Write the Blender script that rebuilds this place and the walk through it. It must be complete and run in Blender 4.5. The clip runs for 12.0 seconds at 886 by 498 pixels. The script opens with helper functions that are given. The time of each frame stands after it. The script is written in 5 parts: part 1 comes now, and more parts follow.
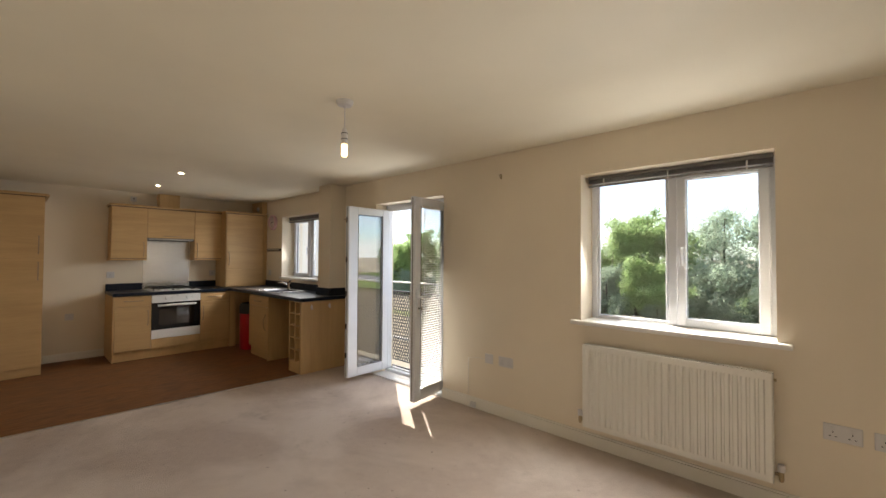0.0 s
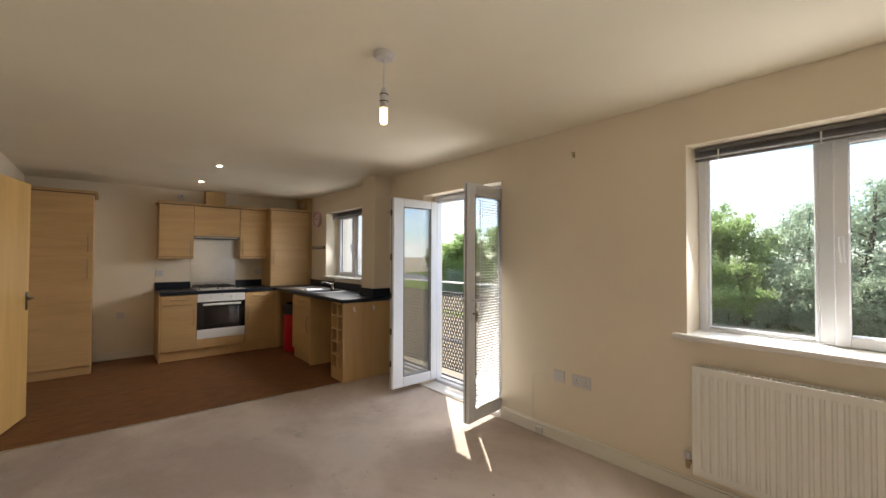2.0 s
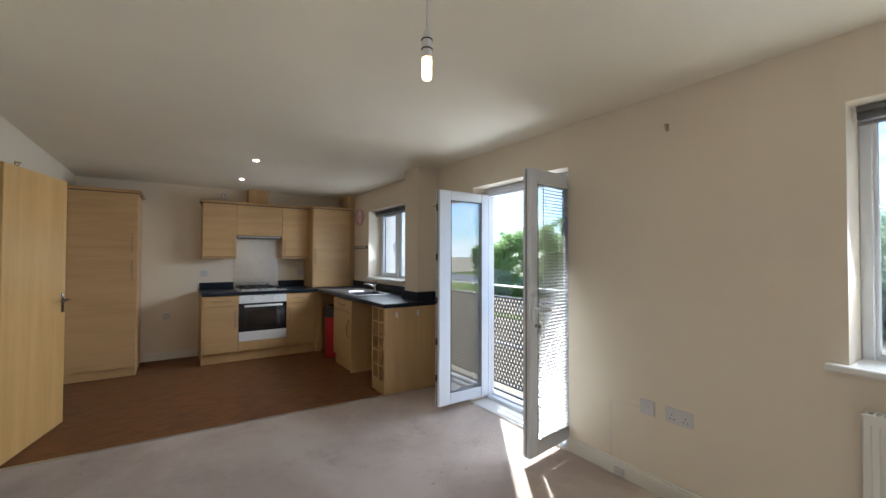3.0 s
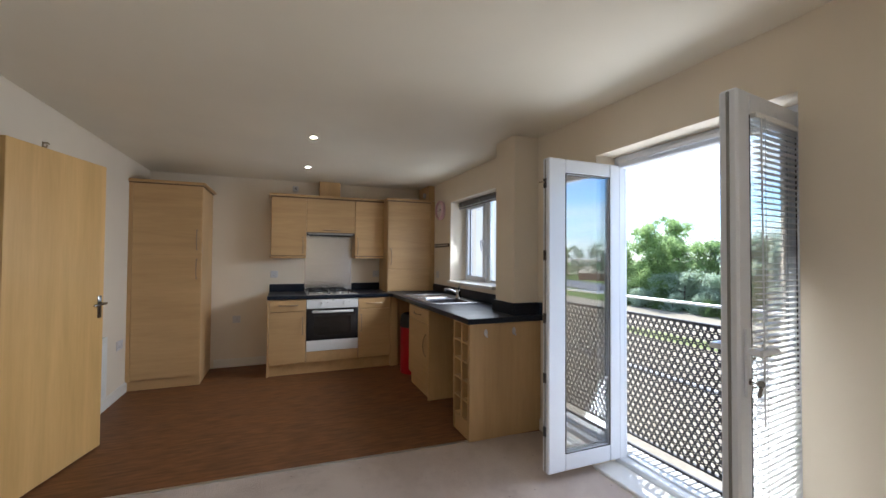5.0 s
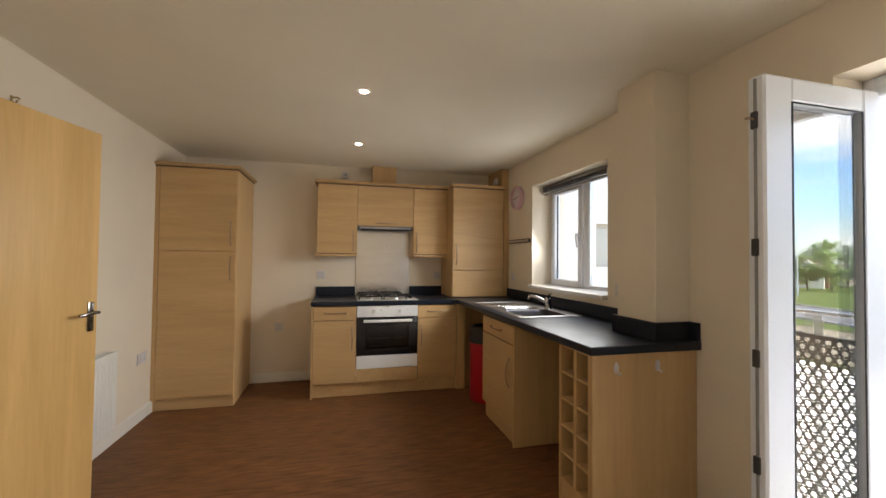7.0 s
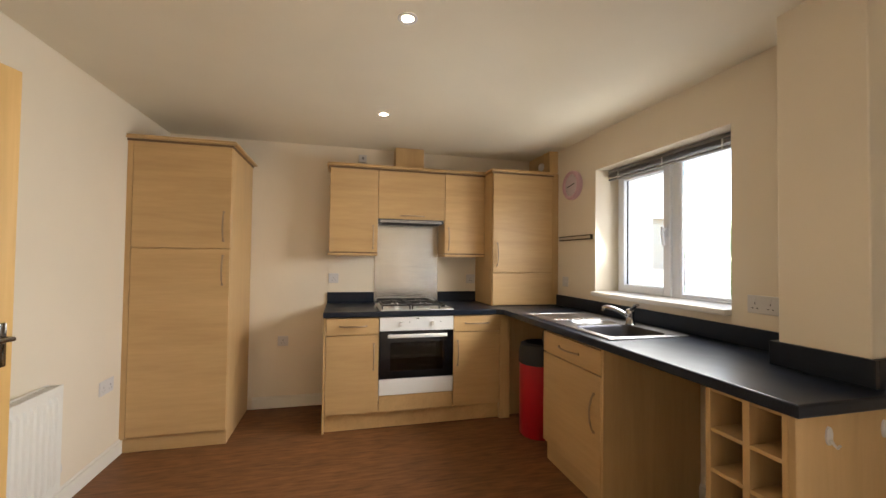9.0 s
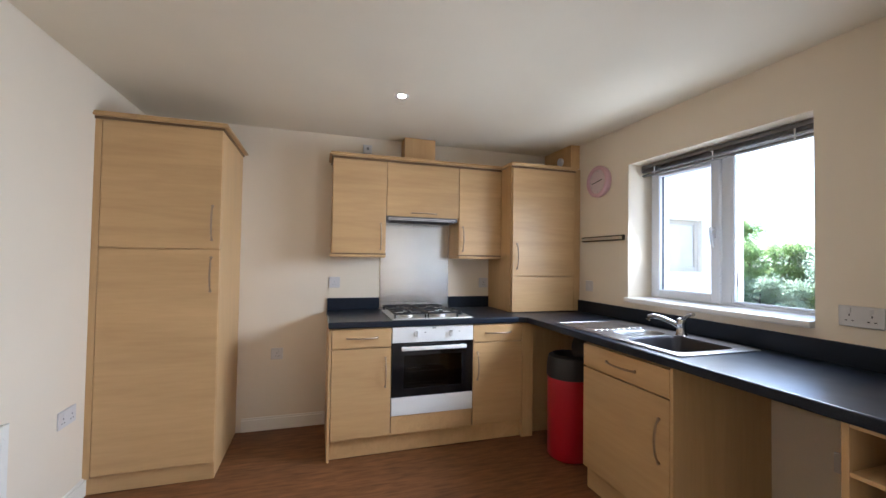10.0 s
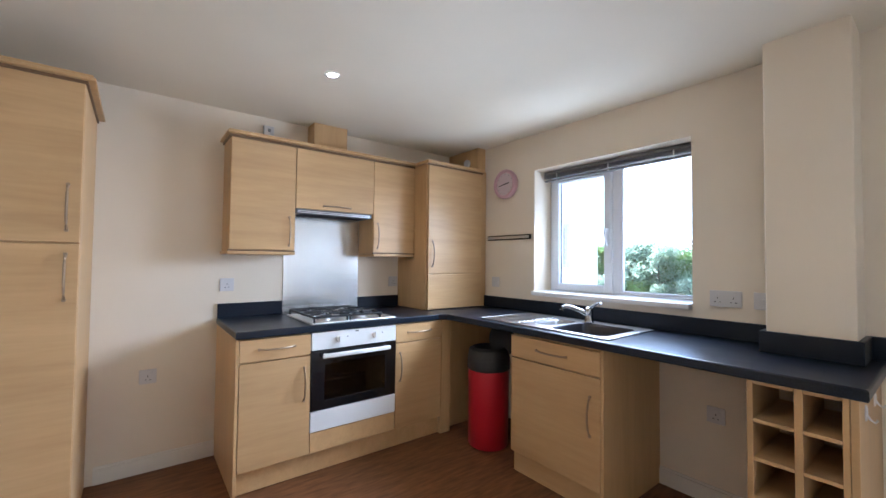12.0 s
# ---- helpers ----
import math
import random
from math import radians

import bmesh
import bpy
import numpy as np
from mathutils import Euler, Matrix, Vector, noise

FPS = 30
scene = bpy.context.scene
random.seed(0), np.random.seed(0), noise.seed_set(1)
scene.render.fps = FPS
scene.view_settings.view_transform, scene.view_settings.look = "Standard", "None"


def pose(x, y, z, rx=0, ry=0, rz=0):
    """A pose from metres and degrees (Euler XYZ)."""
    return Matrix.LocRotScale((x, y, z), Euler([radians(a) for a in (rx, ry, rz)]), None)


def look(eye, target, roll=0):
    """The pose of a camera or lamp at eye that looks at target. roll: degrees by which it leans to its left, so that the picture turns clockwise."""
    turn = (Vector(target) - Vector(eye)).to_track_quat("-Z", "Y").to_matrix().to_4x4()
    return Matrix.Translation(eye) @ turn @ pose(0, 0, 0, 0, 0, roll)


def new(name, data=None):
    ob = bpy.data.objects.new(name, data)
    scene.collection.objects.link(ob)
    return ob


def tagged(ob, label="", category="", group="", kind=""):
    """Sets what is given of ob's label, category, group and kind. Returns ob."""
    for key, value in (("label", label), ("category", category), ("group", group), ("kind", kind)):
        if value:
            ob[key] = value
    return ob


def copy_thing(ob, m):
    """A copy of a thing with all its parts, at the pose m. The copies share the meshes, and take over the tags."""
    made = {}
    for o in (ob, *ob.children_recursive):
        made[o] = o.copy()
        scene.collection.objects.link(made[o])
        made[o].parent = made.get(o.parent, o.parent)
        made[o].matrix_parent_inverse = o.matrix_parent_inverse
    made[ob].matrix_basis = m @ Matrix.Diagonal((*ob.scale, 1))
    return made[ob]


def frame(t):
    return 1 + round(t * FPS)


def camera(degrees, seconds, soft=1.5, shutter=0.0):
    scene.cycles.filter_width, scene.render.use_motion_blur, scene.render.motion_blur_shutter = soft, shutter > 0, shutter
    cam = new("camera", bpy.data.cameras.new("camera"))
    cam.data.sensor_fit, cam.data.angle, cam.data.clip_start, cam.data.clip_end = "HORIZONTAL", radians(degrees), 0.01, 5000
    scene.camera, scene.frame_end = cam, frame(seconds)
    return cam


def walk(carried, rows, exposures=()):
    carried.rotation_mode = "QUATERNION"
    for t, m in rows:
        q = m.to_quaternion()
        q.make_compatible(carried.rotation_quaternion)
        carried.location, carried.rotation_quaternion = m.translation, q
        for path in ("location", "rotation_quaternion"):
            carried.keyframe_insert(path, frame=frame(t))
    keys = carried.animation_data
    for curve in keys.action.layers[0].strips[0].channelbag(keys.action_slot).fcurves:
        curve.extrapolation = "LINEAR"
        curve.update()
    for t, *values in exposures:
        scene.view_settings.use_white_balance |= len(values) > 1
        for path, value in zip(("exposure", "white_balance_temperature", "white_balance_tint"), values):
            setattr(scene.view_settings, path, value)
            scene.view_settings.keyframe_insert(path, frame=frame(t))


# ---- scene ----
cam = camera(96.3, 12.0)
PATH = [
    (0, (0.276, 0.197, 1.391), (-1.082, 1.665, 1.432), 0.3),
    (0.5, (0.212, 0.228, 1.389), (-1.162, 1.681, 1.427), 0.2),
    (1, (0.105, 0.319, 1.392), (-1.306, 1.736, 1.426), 0.1),
    (1.5, (-0.025, 0.44, 1.392), (-1.489, 1.802, 1.426), 0.1),
    (2, (-0.162, 0.531, 1.365), (-1.683, 1.83, 1.403), 0.2),
    (2.5, (-0.388, 0.688, 1.371), (-1.977, 1.902, 1.409), 0.2),
    (3, (-0.572, 0.796, 1.368), (-2.23, 1.913, 1.404), 0.2),
    (5, (-1.492, 1.232, 1.342), (-3.348, 1.976, 1.385), 0.4),
    (5.5, (-1.72, 1.289, 1.327), (-3.609, 1.942, 1.373), 0.5),
    (6, (-1.986, 1.319, 1.323), (-3.899, 1.9, 1.367), 0.5),
    (6.5, (-2.209, 1.32, 1.31), (-4.137, 1.853, 1.356), 0.6),
    (7, (-2.446, 1.324, 1.311), (-4.382, 1.823, 1.358), 0.6),
    (7.5, (-2.634, 1.299, 1.299), (-4.575, 1.778, 1.348), 0.7),
    (9.5, (-3.438, 1.111, 1.31), (-5.373, 1.617, 1.358), 0.8),
    (10, (-3.63, 0.995, 1.317), (-5.538, 1.593, 1.368), 0.9),
    (10.5, (-3.775, 0.921, 1.327), (-5.628, 1.671, 1.382), 0.8),
    (11, (-3.908, 0.842, 1.312), (-5.677, 1.774, 1.366), 0.8),
    (11.5, (-3.932, 0.764, 1.305), (-5.607, 1.856, 1.363), 0.7),
    (12, (-3.917, 0.632, 1.292), (-5.499, 1.855, 1.353), 0.6),
]
EXPOSURES = [(0.0, 1.05, 6850, 10), (1.5, 1.06, 6850, 10), (2.0, 1.09, 6750, 10), (2.5, 1.15, 6050, 8), (3.0, 1.18, 5600, 6), (5.0, 1.27, 5700, 9),
             (6.0, 1.38, 6950, 10), (6.5, 1.45, 7100, 10), (7.0, 1.54, 6750, 10), (7.5, 1.67, 5750, 10), (9.5, 2.09, 7100, 10), (10.0, 2.15, 5450, 10),
             (10.5, 2.20, 5250, 10), (11.5, 2.34, 5050, 10), (12.0, 2.36, 5050, 10)]
walk(cam, [(t, look(eye, target, roll)) for t, eye, target, roll in PATH], EXPOSURES)

# ---- light ----
SUN = Vector((-0.80, 0.60, 1.15)).normalized()
world = bpy.data.worlds.new("sky")
scene.world = world
world.use_nodes = True
wn, wl = world.node_tree.nodes, world.node_tree.links
sky = wn.new("ShaderNodeTexSky")
sky.sky_type, sky.sun_disc = "NISHITA", False
sky.sun_elevation = math.asin(SUN.z)
sky.sun_rotation = math.atan2(SUN.x, SUN.y)
sky.air_density, sky.dust_density, sky.ozone_density = 1.2, 0.5, 2.5
wn["Background"].inputs["Strength"].default_value = 0.15
# broken white cloud over the blue
way = wn.new("ShaderNodeTexCoord")
stretch = wn.new("ShaderNodeMapping")
stretch.inputs["Scale"].default_value = (1.0, 1.0, 4.5)
cloud = wn.new("ShaderNodeTexNoise")
cloud.inputs["Scale"].default_value, cloud.inputs["Detail"].default_value, cloud.inputs["Roughness"].default_value = 2.6, 7.0, 0.58
cover = wn.new("ShaderNodeValToRGB")
cover.color_ramp.elements[0].position, cover.color_ramp.elements[1].position = 0.42, 0.64
over = wn.new("ShaderNodeMix")
over.data_type = "RGBA"
over.inputs[7].default_value = (6.5, 6.7, 7.0, 1)
wl.new(way.outputs["Generated"], stretch.inputs["Vector"])
wl.new(stretch.outputs["Vector"], cloud.inputs["Vector"])
wl.new(cloud.outputs["Fac"], cover.inputs["Fac"])
wl.new(cover.outputs["Color"], over.inputs[0])
deep = wn.new("ShaderNodeMix")
deep.data_type, deep.blend_type = "RGBA", "MULTIPLY"
deep.inputs[0].default_value = 1.0
deep.inputs[7].default_value = (0.78, 0.96, 1.22, 1)
wl.new(sky.outputs[0], deep.inputs[6])
wl.new(deep.outputs[2], over.inputs[6])
wl.new(over.outputs[2], wn["Background"].inputs["Color"])

sun_data = bpy.data.lights.new("sun", "SUN")
sun_data.energy, sun_data.angle, sun_data.color = 5.0, radians(0.6), (1.0, 0.95, 0.87)
sun = new("sun", sun_data)
sun.matrix_world = look(SUN * 60, (0, 0, 0))

# lamps added for sky and ground-bounced light at the openings: middle, the point it falls towards, width, height,
# watts, spread
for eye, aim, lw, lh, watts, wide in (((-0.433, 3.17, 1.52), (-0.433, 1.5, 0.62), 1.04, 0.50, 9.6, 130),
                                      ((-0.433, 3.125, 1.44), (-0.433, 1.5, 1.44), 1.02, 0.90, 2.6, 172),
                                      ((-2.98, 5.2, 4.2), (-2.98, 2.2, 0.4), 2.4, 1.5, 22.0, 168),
                                      # low lamp beyond the railing, added as ground bounce up to the ceiling
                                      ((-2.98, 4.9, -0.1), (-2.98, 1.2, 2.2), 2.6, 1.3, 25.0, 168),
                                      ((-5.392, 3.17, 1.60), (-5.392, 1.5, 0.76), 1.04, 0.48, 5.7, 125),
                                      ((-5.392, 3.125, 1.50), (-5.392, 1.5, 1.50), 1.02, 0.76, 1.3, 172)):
    area = bpy.data.lights.new("added_opening_fill", "AREA")
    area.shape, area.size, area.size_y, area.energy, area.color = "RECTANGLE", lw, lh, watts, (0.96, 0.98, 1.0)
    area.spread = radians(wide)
    new("added_opening_fill", area).matrix_world = look(eye, aim)


# ---- materials ----
def mat(name, color=(0.5, 0.5, 0.5), rough=0.5, metal=0.0, spec=0.5):
    m = bpy.data.materials.new(name)
    m.use_nodes = True
    b = m.node_tree.nodes["Principled BSDF"]
    b.inputs["Base Color"].default_value = (*color, 1)
    b.inputs["Roughness"].default_value = rough
    b.inputs["Metallic"].default_value = metal
    b.inputs["Specular IOR Level"].default_value = spec
    return m


def node(m, kind, **values):
    n = m.node_tree.nodes.new(kind)
    for key, value in values.items():
        n.inputs[key].default_value = value
    return n


def link(m, a, b):
    m.node_tree.links.new(a, b)


def noise_of(m, scale, stretch=(1, 1, 1), detail=4.0, rough=0.55, distort=0.0):
    """A noise in the object's own metres, drawn out along the axes by stretch."""
    co = m.node_tree.nodes.new("ShaderNodeTexCoord")
    mp = node(m, "ShaderNodeMapping", Scale=stretch)
    n = node(m, "ShaderNodeTexNoise", Scale=scale, Detail=detail, Roughness=rough, Distortion=distort)
    link(m, co.outputs["Object"], mp.inputs["Vector"])
    link(m, mp.outputs["Vector"], n.inputs["Vector"])
    return n.outputs["Fac"]


def ramp(m, fac, stops):
    r = m.node_tree.nodes.new("ShaderNodeValToRGB")
    e = r.color_ramp.elements
    while len(e) < len(stops):
        e.new(0.5)
    for k, (pos, col) in zip(e, stops):
        k.position, k.color = pos, (*col, 1)
    link(m, fac, r.inputs["Fac"])
    return r.outputs["Color"]


def mix(m, a, b, fac, blend="MIX"):
    n = m.node_tree.nodes.new("ShaderNodeMix")
    n.data_type, n.blend_type = "RGBA", blend
    if isinstance(fac, float):
        n.inputs[0].default_value = fac
    else:
        link(m, fac, n.inputs[0])
    for sock, v in ((n.inputs[6], a), (n.inputs[7], b)):
        if isinstance(v, tuple):
            sock.default_value = (*v, 1)
        else:
            link(m, v, sock)
    return n.outputs[2]


def set_in(m, name, out):
    link(m, out, m.node_tree.nodes["Principled BSDF"].inputs[name])


def bump(m, fac, strength, dist):
    n = node(m, "ShaderNodeBump", Strength=strength, Distance=dist)
    link(m, fac, n.inputs["Height"])
    link(m, n.outputs["Normal"], m.node_tree.nodes["Principled BSDF"].inputs["Normal"])


def spread(m, fac, lo, hi, name="Roughness"):
    n = m.node_tree.nodes.new("ShaderNodeMapRange")
    n.inputs["To Min"].default_value, n.inputs["To Max"].default_value = lo, hi
    link(m, fac, n.inputs["Value"])
    set_in(m, name, n.outputs["Result"])


def scaled(c, k):
    return tuple(min(1.0, v * k) for v in c)


def painted(name, color, rough=0.6, patch=0.05, relief=0.15):
    """Emulsion or plastic: faint large patches, fine roller texture."""
    m = mat(name, color, rough)
    big = noise_of(m, 1.3, detail=3)
    fine = noise_of(m, 160.0, detail=2)
    set_in(m, "Base Color", ramp(m, big, [(0.3, scaled(color, 1 - patch)), (0.7, scaled(color, 1 + patch))]))
    spread(m, fine, rough - 0.08, rough + 0.08)
    bump(m, fine, relief, 0.001)
    return m


def wood(name, light, dark, stretch, rough=0.42, relief=0.08):
    """Wood effect board with drawn-out grain and broad bands."""
    m = mat(name, light, rough)
    fine = noise_of(m, 60.0, stretch, detail=6, rough=0.6, distort=0.3)
    broad = noise_of(m, 9.0, stretch, detail=3, distort=0.6)
    a = ramp(m, fine, [(0.3, dark), (0.62, light)])
    b = ramp(m, broad, [(0.3, scaled(dark, 0.90)), (0.7, scaled(light, 1.07))])
    both = mix(m, a, b, 0.55)
    info = m.node_tree.nodes.new("ShaderNodeObjectInfo")
    hsv = m.node_tree.nodes.new("ShaderNodeHueSaturation")
    rng = node(m, "ShaderNodeMapRange")
    rng.inputs["To Min"].default_value, rng.inputs["To Max"].default_value = 0.93, 1.06
    link(m, info.outputs["Random"], rng.inputs["Value"])
    link(m, rng.outputs["Result"], hsv.inputs["Value"])
    link(m, both, hsv.inputs["Color"])
    set_in(m, "Base Color", hsv.outputs["Color"])
    spread(m, broad, rough - 0.06, rough + 0.08)
    bump(m, fine, relief, 0.0006)
    return m


def metal(name, color, rough, stretch=(1, 1, 1), scale=40.0):
    m = mat(name, color, rough, 1.0)
    n = noise_of(m, scale, stretch, detail=5)
    spread(m, n, rough * 0.85, rough * 1.15)
    bump(m, n, 0.004, 0.0002)
    return m


def glass(name, tint=(1, 1, 1)):
    m = mat(name, tint, 0.0)
    b = m.node_tree.nodes["Principled BSDF"]
    b.inputs["Transmission Weight"].default_value = 1.0
    b.inputs["IOR"].default_value = 1.5
    return m


def glow(name, color, strength):
    m = mat(name, color, 0.4)
    b = m.node_tree.nodes["Principled BSDF"]
    b.inputs["Emission Color"].default_value = (*color, 1)
    b.inputs["Emission Strength"].default_value = strength
    return m


WALL = painted("magnolia_emulsion", (0.79, 0.70, 0.565), 0.62, 0.03, 0.2)
CEIL = painted("ceiling_emulsion", (0.83, 0.765, 0.625), 0.7, 0.03, 0.2)
GLOSS = painted("white_gloss_trim", (0.80, 0.78, 0.74), 0.32, 0.02, 0.03)
SKIRT = painted("cream_satin_trim", (0.80, 0.765, 0.69), 0.38, 0.02, 0.03)
# white plastic with the sky's blue cast mixed into its colour
UPVC = painted("sky_tinted_upvc", (0.76, 0.79, 0.85), 0.30, 0.02, 0.0)
PLASTIC = painted("white_plastic", (0.64, 0.615, 0.605), 0.35, 0.02, 0.02)
ENAMEL = painted("radiator_enamel", (0.80, 0.78, 0.72), 0.3, 0.02, 0.03)
MAPLE = wood("maple_board", (0.59, 0.388, 0.183), (0.515, 0.325, 0.142), (0.09, 1, 1))
MAPLE_V = wood("maple_board_upright", (0.59, 0.388, 0.183), (0.515, 0.325, 0.142), (1, 1, 0.09))
OAK = wood("oak_veneer", (0.76, 0.49, 0.19), (0.66, 0.40, 0.135), (1, 1, 0.07), 0.36)
SINKSTEEL = metal("sink_steel", (0.38, 0.38, 0.385), 0.32, (1, 1, 1), 12.0)
SPLASH = metal("brushed_splashback", (0.72, 0.72, 0.72), 0.24, (1, 0.02, 1), 30.0)
_b1, _b2 = noise_of(SPLASH, 34.0, (1, 0.02, 1), detail=6, rough=0.7), noise_of(SPLASH, 5.0, (1, 0.15, 1), detail=4)
set_in(SPLASH, "Base Color", mix(SPLASH, ramp(SPLASH, _b1, [(0.3, (0.60, 0.60, 0.60)), (0.7, (0.76, 0.76, 0.75))]), ramp(SPLASH, _b2, [(0.3, (0.62, 0.62, 0.62)), (0.7, (0.82, 0.82, 0.82))]), 0.4))
bump(SPLASH, _b1, 0.05, 0.0005)
HOBSTEEL = metal("pale_hob_steel", (0.86, 0.86, 0.86), 0.42, (1, 0.03, 1), 90.0)
STEEL = metal("brushed_steel", (0.60, 0.60, 0.60), 0.33, (1, 0.03, 1), 90.0)
BOWLDARK = metal("dark_bowl_steel", (0.07, 0.07, 0.08), 0.3, (1, 1, 1), 12.0)
TAPCHROME = metal("dulled_chrome", (0.42, 0.42, 0.43), 0.13)
CHROME = metal("chrome", (0.75, 0.75, 0.76), 0.1)
DARKCHROME = metal("dark_chrome", (0.30, 0.29, 0.28), 0.16)
ALU = metal("pale_aluminium", (0.66, 0.66, 0.66), 0.35)
NICKEL = metal("satin_nickel", (0.38, 0.29, 0.20), 0.46)
BRASS = metal("aged_brass", (0.42, 0.33, 0.2), 0.4)
GREY = painted("grey_plastic", (0.24, 0.24, 0.24), 0.4, 0.05, 0.03)
HOODGREY = painted("dark_grey_hood", (0.10, 0.10, 0.105), 0.4, 0.05, 0.03)
BLACKGLASS = mat("black_oven_glass", (0.006, 0.006, 0.007), 0.07)
BLACK = painted("black_enamel", (0.010, 0.010, 0.011), 0.5, 0.1, 0.05)
DARKMET = painted("dark_coated_steel", (0.022, 0.02, 0.024), 0.45, 0.15, 0.1)
RUBBER = painted("black_rubber", (0.02, 0.02, 0.022), 0.6, 0.1, 0.1)
WHITE = painted("white_enamel", (0.80, 0.80, 0.79), 0.25, 0.02, 0.02)
RED = painted("red_plastic", (0.45, 0.009, 0.02), 0.33, 0.06, 0.03)
DIAL = painted("pale_pink_dial", (0.64, 0.53, 0.55), 0.4, 0.02, 0.0)
# brown painted in place of the shadow gaps at cornices and pelmets
SHADEBROWN = painted("brown_shade_line", (0.16, 0.095, 0.045), 0.5, 0.1, 0.05)
WINGFRAME = painted("beige_window_paint", (0.46, 0.43, 0.38), 0.6, 0.05, 0.1)
PINK = painted("pink_plastic", (0.64, 0.41, 0.46), 0.35, 0.05, 0.03)
BLIND = painted("grey_blind", (0.17, 0.165, 0.165), 0.45, 0.08, 0.03)
SLAT = painted("white_blind", (0.70, 0.70, 0.70), 0.4, 0.03, 0.03)
GLASS = glass("window_glass", (0.97, 0.985, 0.98))
# index raised well above window glass to strengthen the leaves' reflections
DOORGLASS = glass("high_index_door_glass", (0.97, 0.985, 0.98))
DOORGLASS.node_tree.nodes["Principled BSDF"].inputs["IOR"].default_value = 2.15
OVENGLASS = glass("smoked_oven_glass", (0.16, 0.15, 0.14))
# opaque pane with the sky's pale reflection put into its base colour
SKYPANE = mat("sky_toned_pane", (0.5, 0.49, 0.45), 0.12)
RENDER = painted("white_render", (0.82, 0.80, 0.75), 0.8, 0.05, 0.5)
BULB = glow("lit_bulb", (1.0, 0.66, 0.30), 3.2)
SPOTGLOW = glow("lit_spot", (1.0, 0.86, 0.66), 90.0)

CARPET = mat("beige_carpet", (0.4, 0.32, 0.26), 0.95, spec=0.1)
_fibre = noise_of(CARPET, 420.0, detail=3)
_pile = noise_of(CARPET, 14.0, detail=5, rough=0.65)
_stain = noise_of(CARPET, 2.6, detail=7, rough=0.72, distort=0.2)
_c = mix(CARPET, ramp(CARPET, _fibre, [(0.3, (0.42, 0.335, 0.285)), (0.7, (0.62, 0.515, 0.445))]),
         ramp(CARPET, _pile, [(0.3, (0.485, 0.395, 0.335)), (0.7, (0.57, 0.475, 0.405))]), 0.5)
_wear = noise_of(CARPET, 0.9, detail=5, rough=0.6, distort=0.5)
_c = mix(CARPET, _c, (0.68, 0.585, 0.515), ramp(CARPET, _wear, [(0.43, (0, 0, 0)), (0.60, (0.85, 0.85, 0.85))]))
_speck = noise_of(CARPET, 26.0, detail=4, rough=0.7)
_c = mix(CARPET, _c, (0.16, 0.12, 0.10), ramp(CARPET, _speck, [(0.66, (0, 0, 0)), (0.70, (0.7, 0.7, 0.7))]))
_c = mix(CARPET, _c, (0.25, 0.19, 0.15), ramp(CARPET, _stain, [(0.58, (0, 0, 0)), (0.74, (0.4, 0.4, 0.4))]))
set_in(CARPET, "Base Color", _c)
bump(CARPET, _fibre, 0.8, 0.006)

VINYL = mat("brown_wood_vinyl", (0.1, 0.05, 0.03), 0.45, spec=0.28)
_streak = noise_of(VINYL, 48.0, (1, 0.13, 1), detail=5, rough=0.6, distort=0.2)
_flow = noise_of(VINYL, 5.0, (1, 0.4, 1), detail=4)
_c = mix(VINYL, ramp(VINYL, _streak, [(0.32, (0.066, 0.027, 0.011)), (0.68, (0.31, 0.137, 0.055))]),
         ramp(VINYL, _flow, [(0.3, (0.115, 0.048, 0.019)), (0.7, (0.20, 0.087, 0.034))]), 0.5)
set_in(VINYL, "Base Color", _c)
spread(VINYL, _flow, 0.42, 0.58)
bump(VINYL, _streak, 0.12, 0.0008)

TOP = mat("black_speckled_laminate", (0.012, 0.013, 0.017), 0.3, spec=0.28)
_sp = noise_of(TOP, 500.0, detail=2)
_sm = noise_of(TOP, 6.0, detail=4)
set_in(TOP, "Base Color", ramp(TOP, _sp, [(0.45, (0.006, 0.010, 0.019)), (0.72, (0.024, 0.031, 0.048))]))
spread(TOP, _sm, 0.24, 0.40)
bump(TOP, _sp, 0.06, 0.0004)

EARTH = mat("dry_ground", (0.4, 0.33, 0.24), 0.95, spec=0.1)
_g1, _g2 = noise_of(EARTH, 0.12, detail=6, rough=0.65), noise_of(EARTH, 6.0, detail=5)
_c = mix(EARTH, ramp(EARTH, _g1, [(0.35, (0.21, 0.18, 0.13)), (0.6, (0.30, 0.26, 0.195))]),
         ramp(EARTH, _g2, [(0.3, (0.19, 0.16, 0.115)), (0.7, (0.31, 0.27, 0.20))]), 0.4)
set_in(EARTH, "Base Color", _c)
bump(EARTH, _g2, 0.5, 0.02)

GRASS = mat("rough_grass", (0.09, 0.14, 0.035), 0.9, spec=0.1)
_g1, _g2 = noise_of(GRASS, 0.5, detail=6, rough=0.7), noise_of(GRASS, 12.0, detail=5)
set_in(GRASS, "Base Color", mix(GRASS, ramp(GRASS, _g1, [(0.3, (0.05, 0.10, 0.02)), (0.7, (0.16, 0.19, 0.06))]),
                                ramp(GRASS, _g2, [(0.3, (0.04, 0.08, 0.02)), (0.7, (0.14, 0.18, 0.05))]), 0.5))
bump(GRASS, _g2, 0.8, 0.06)


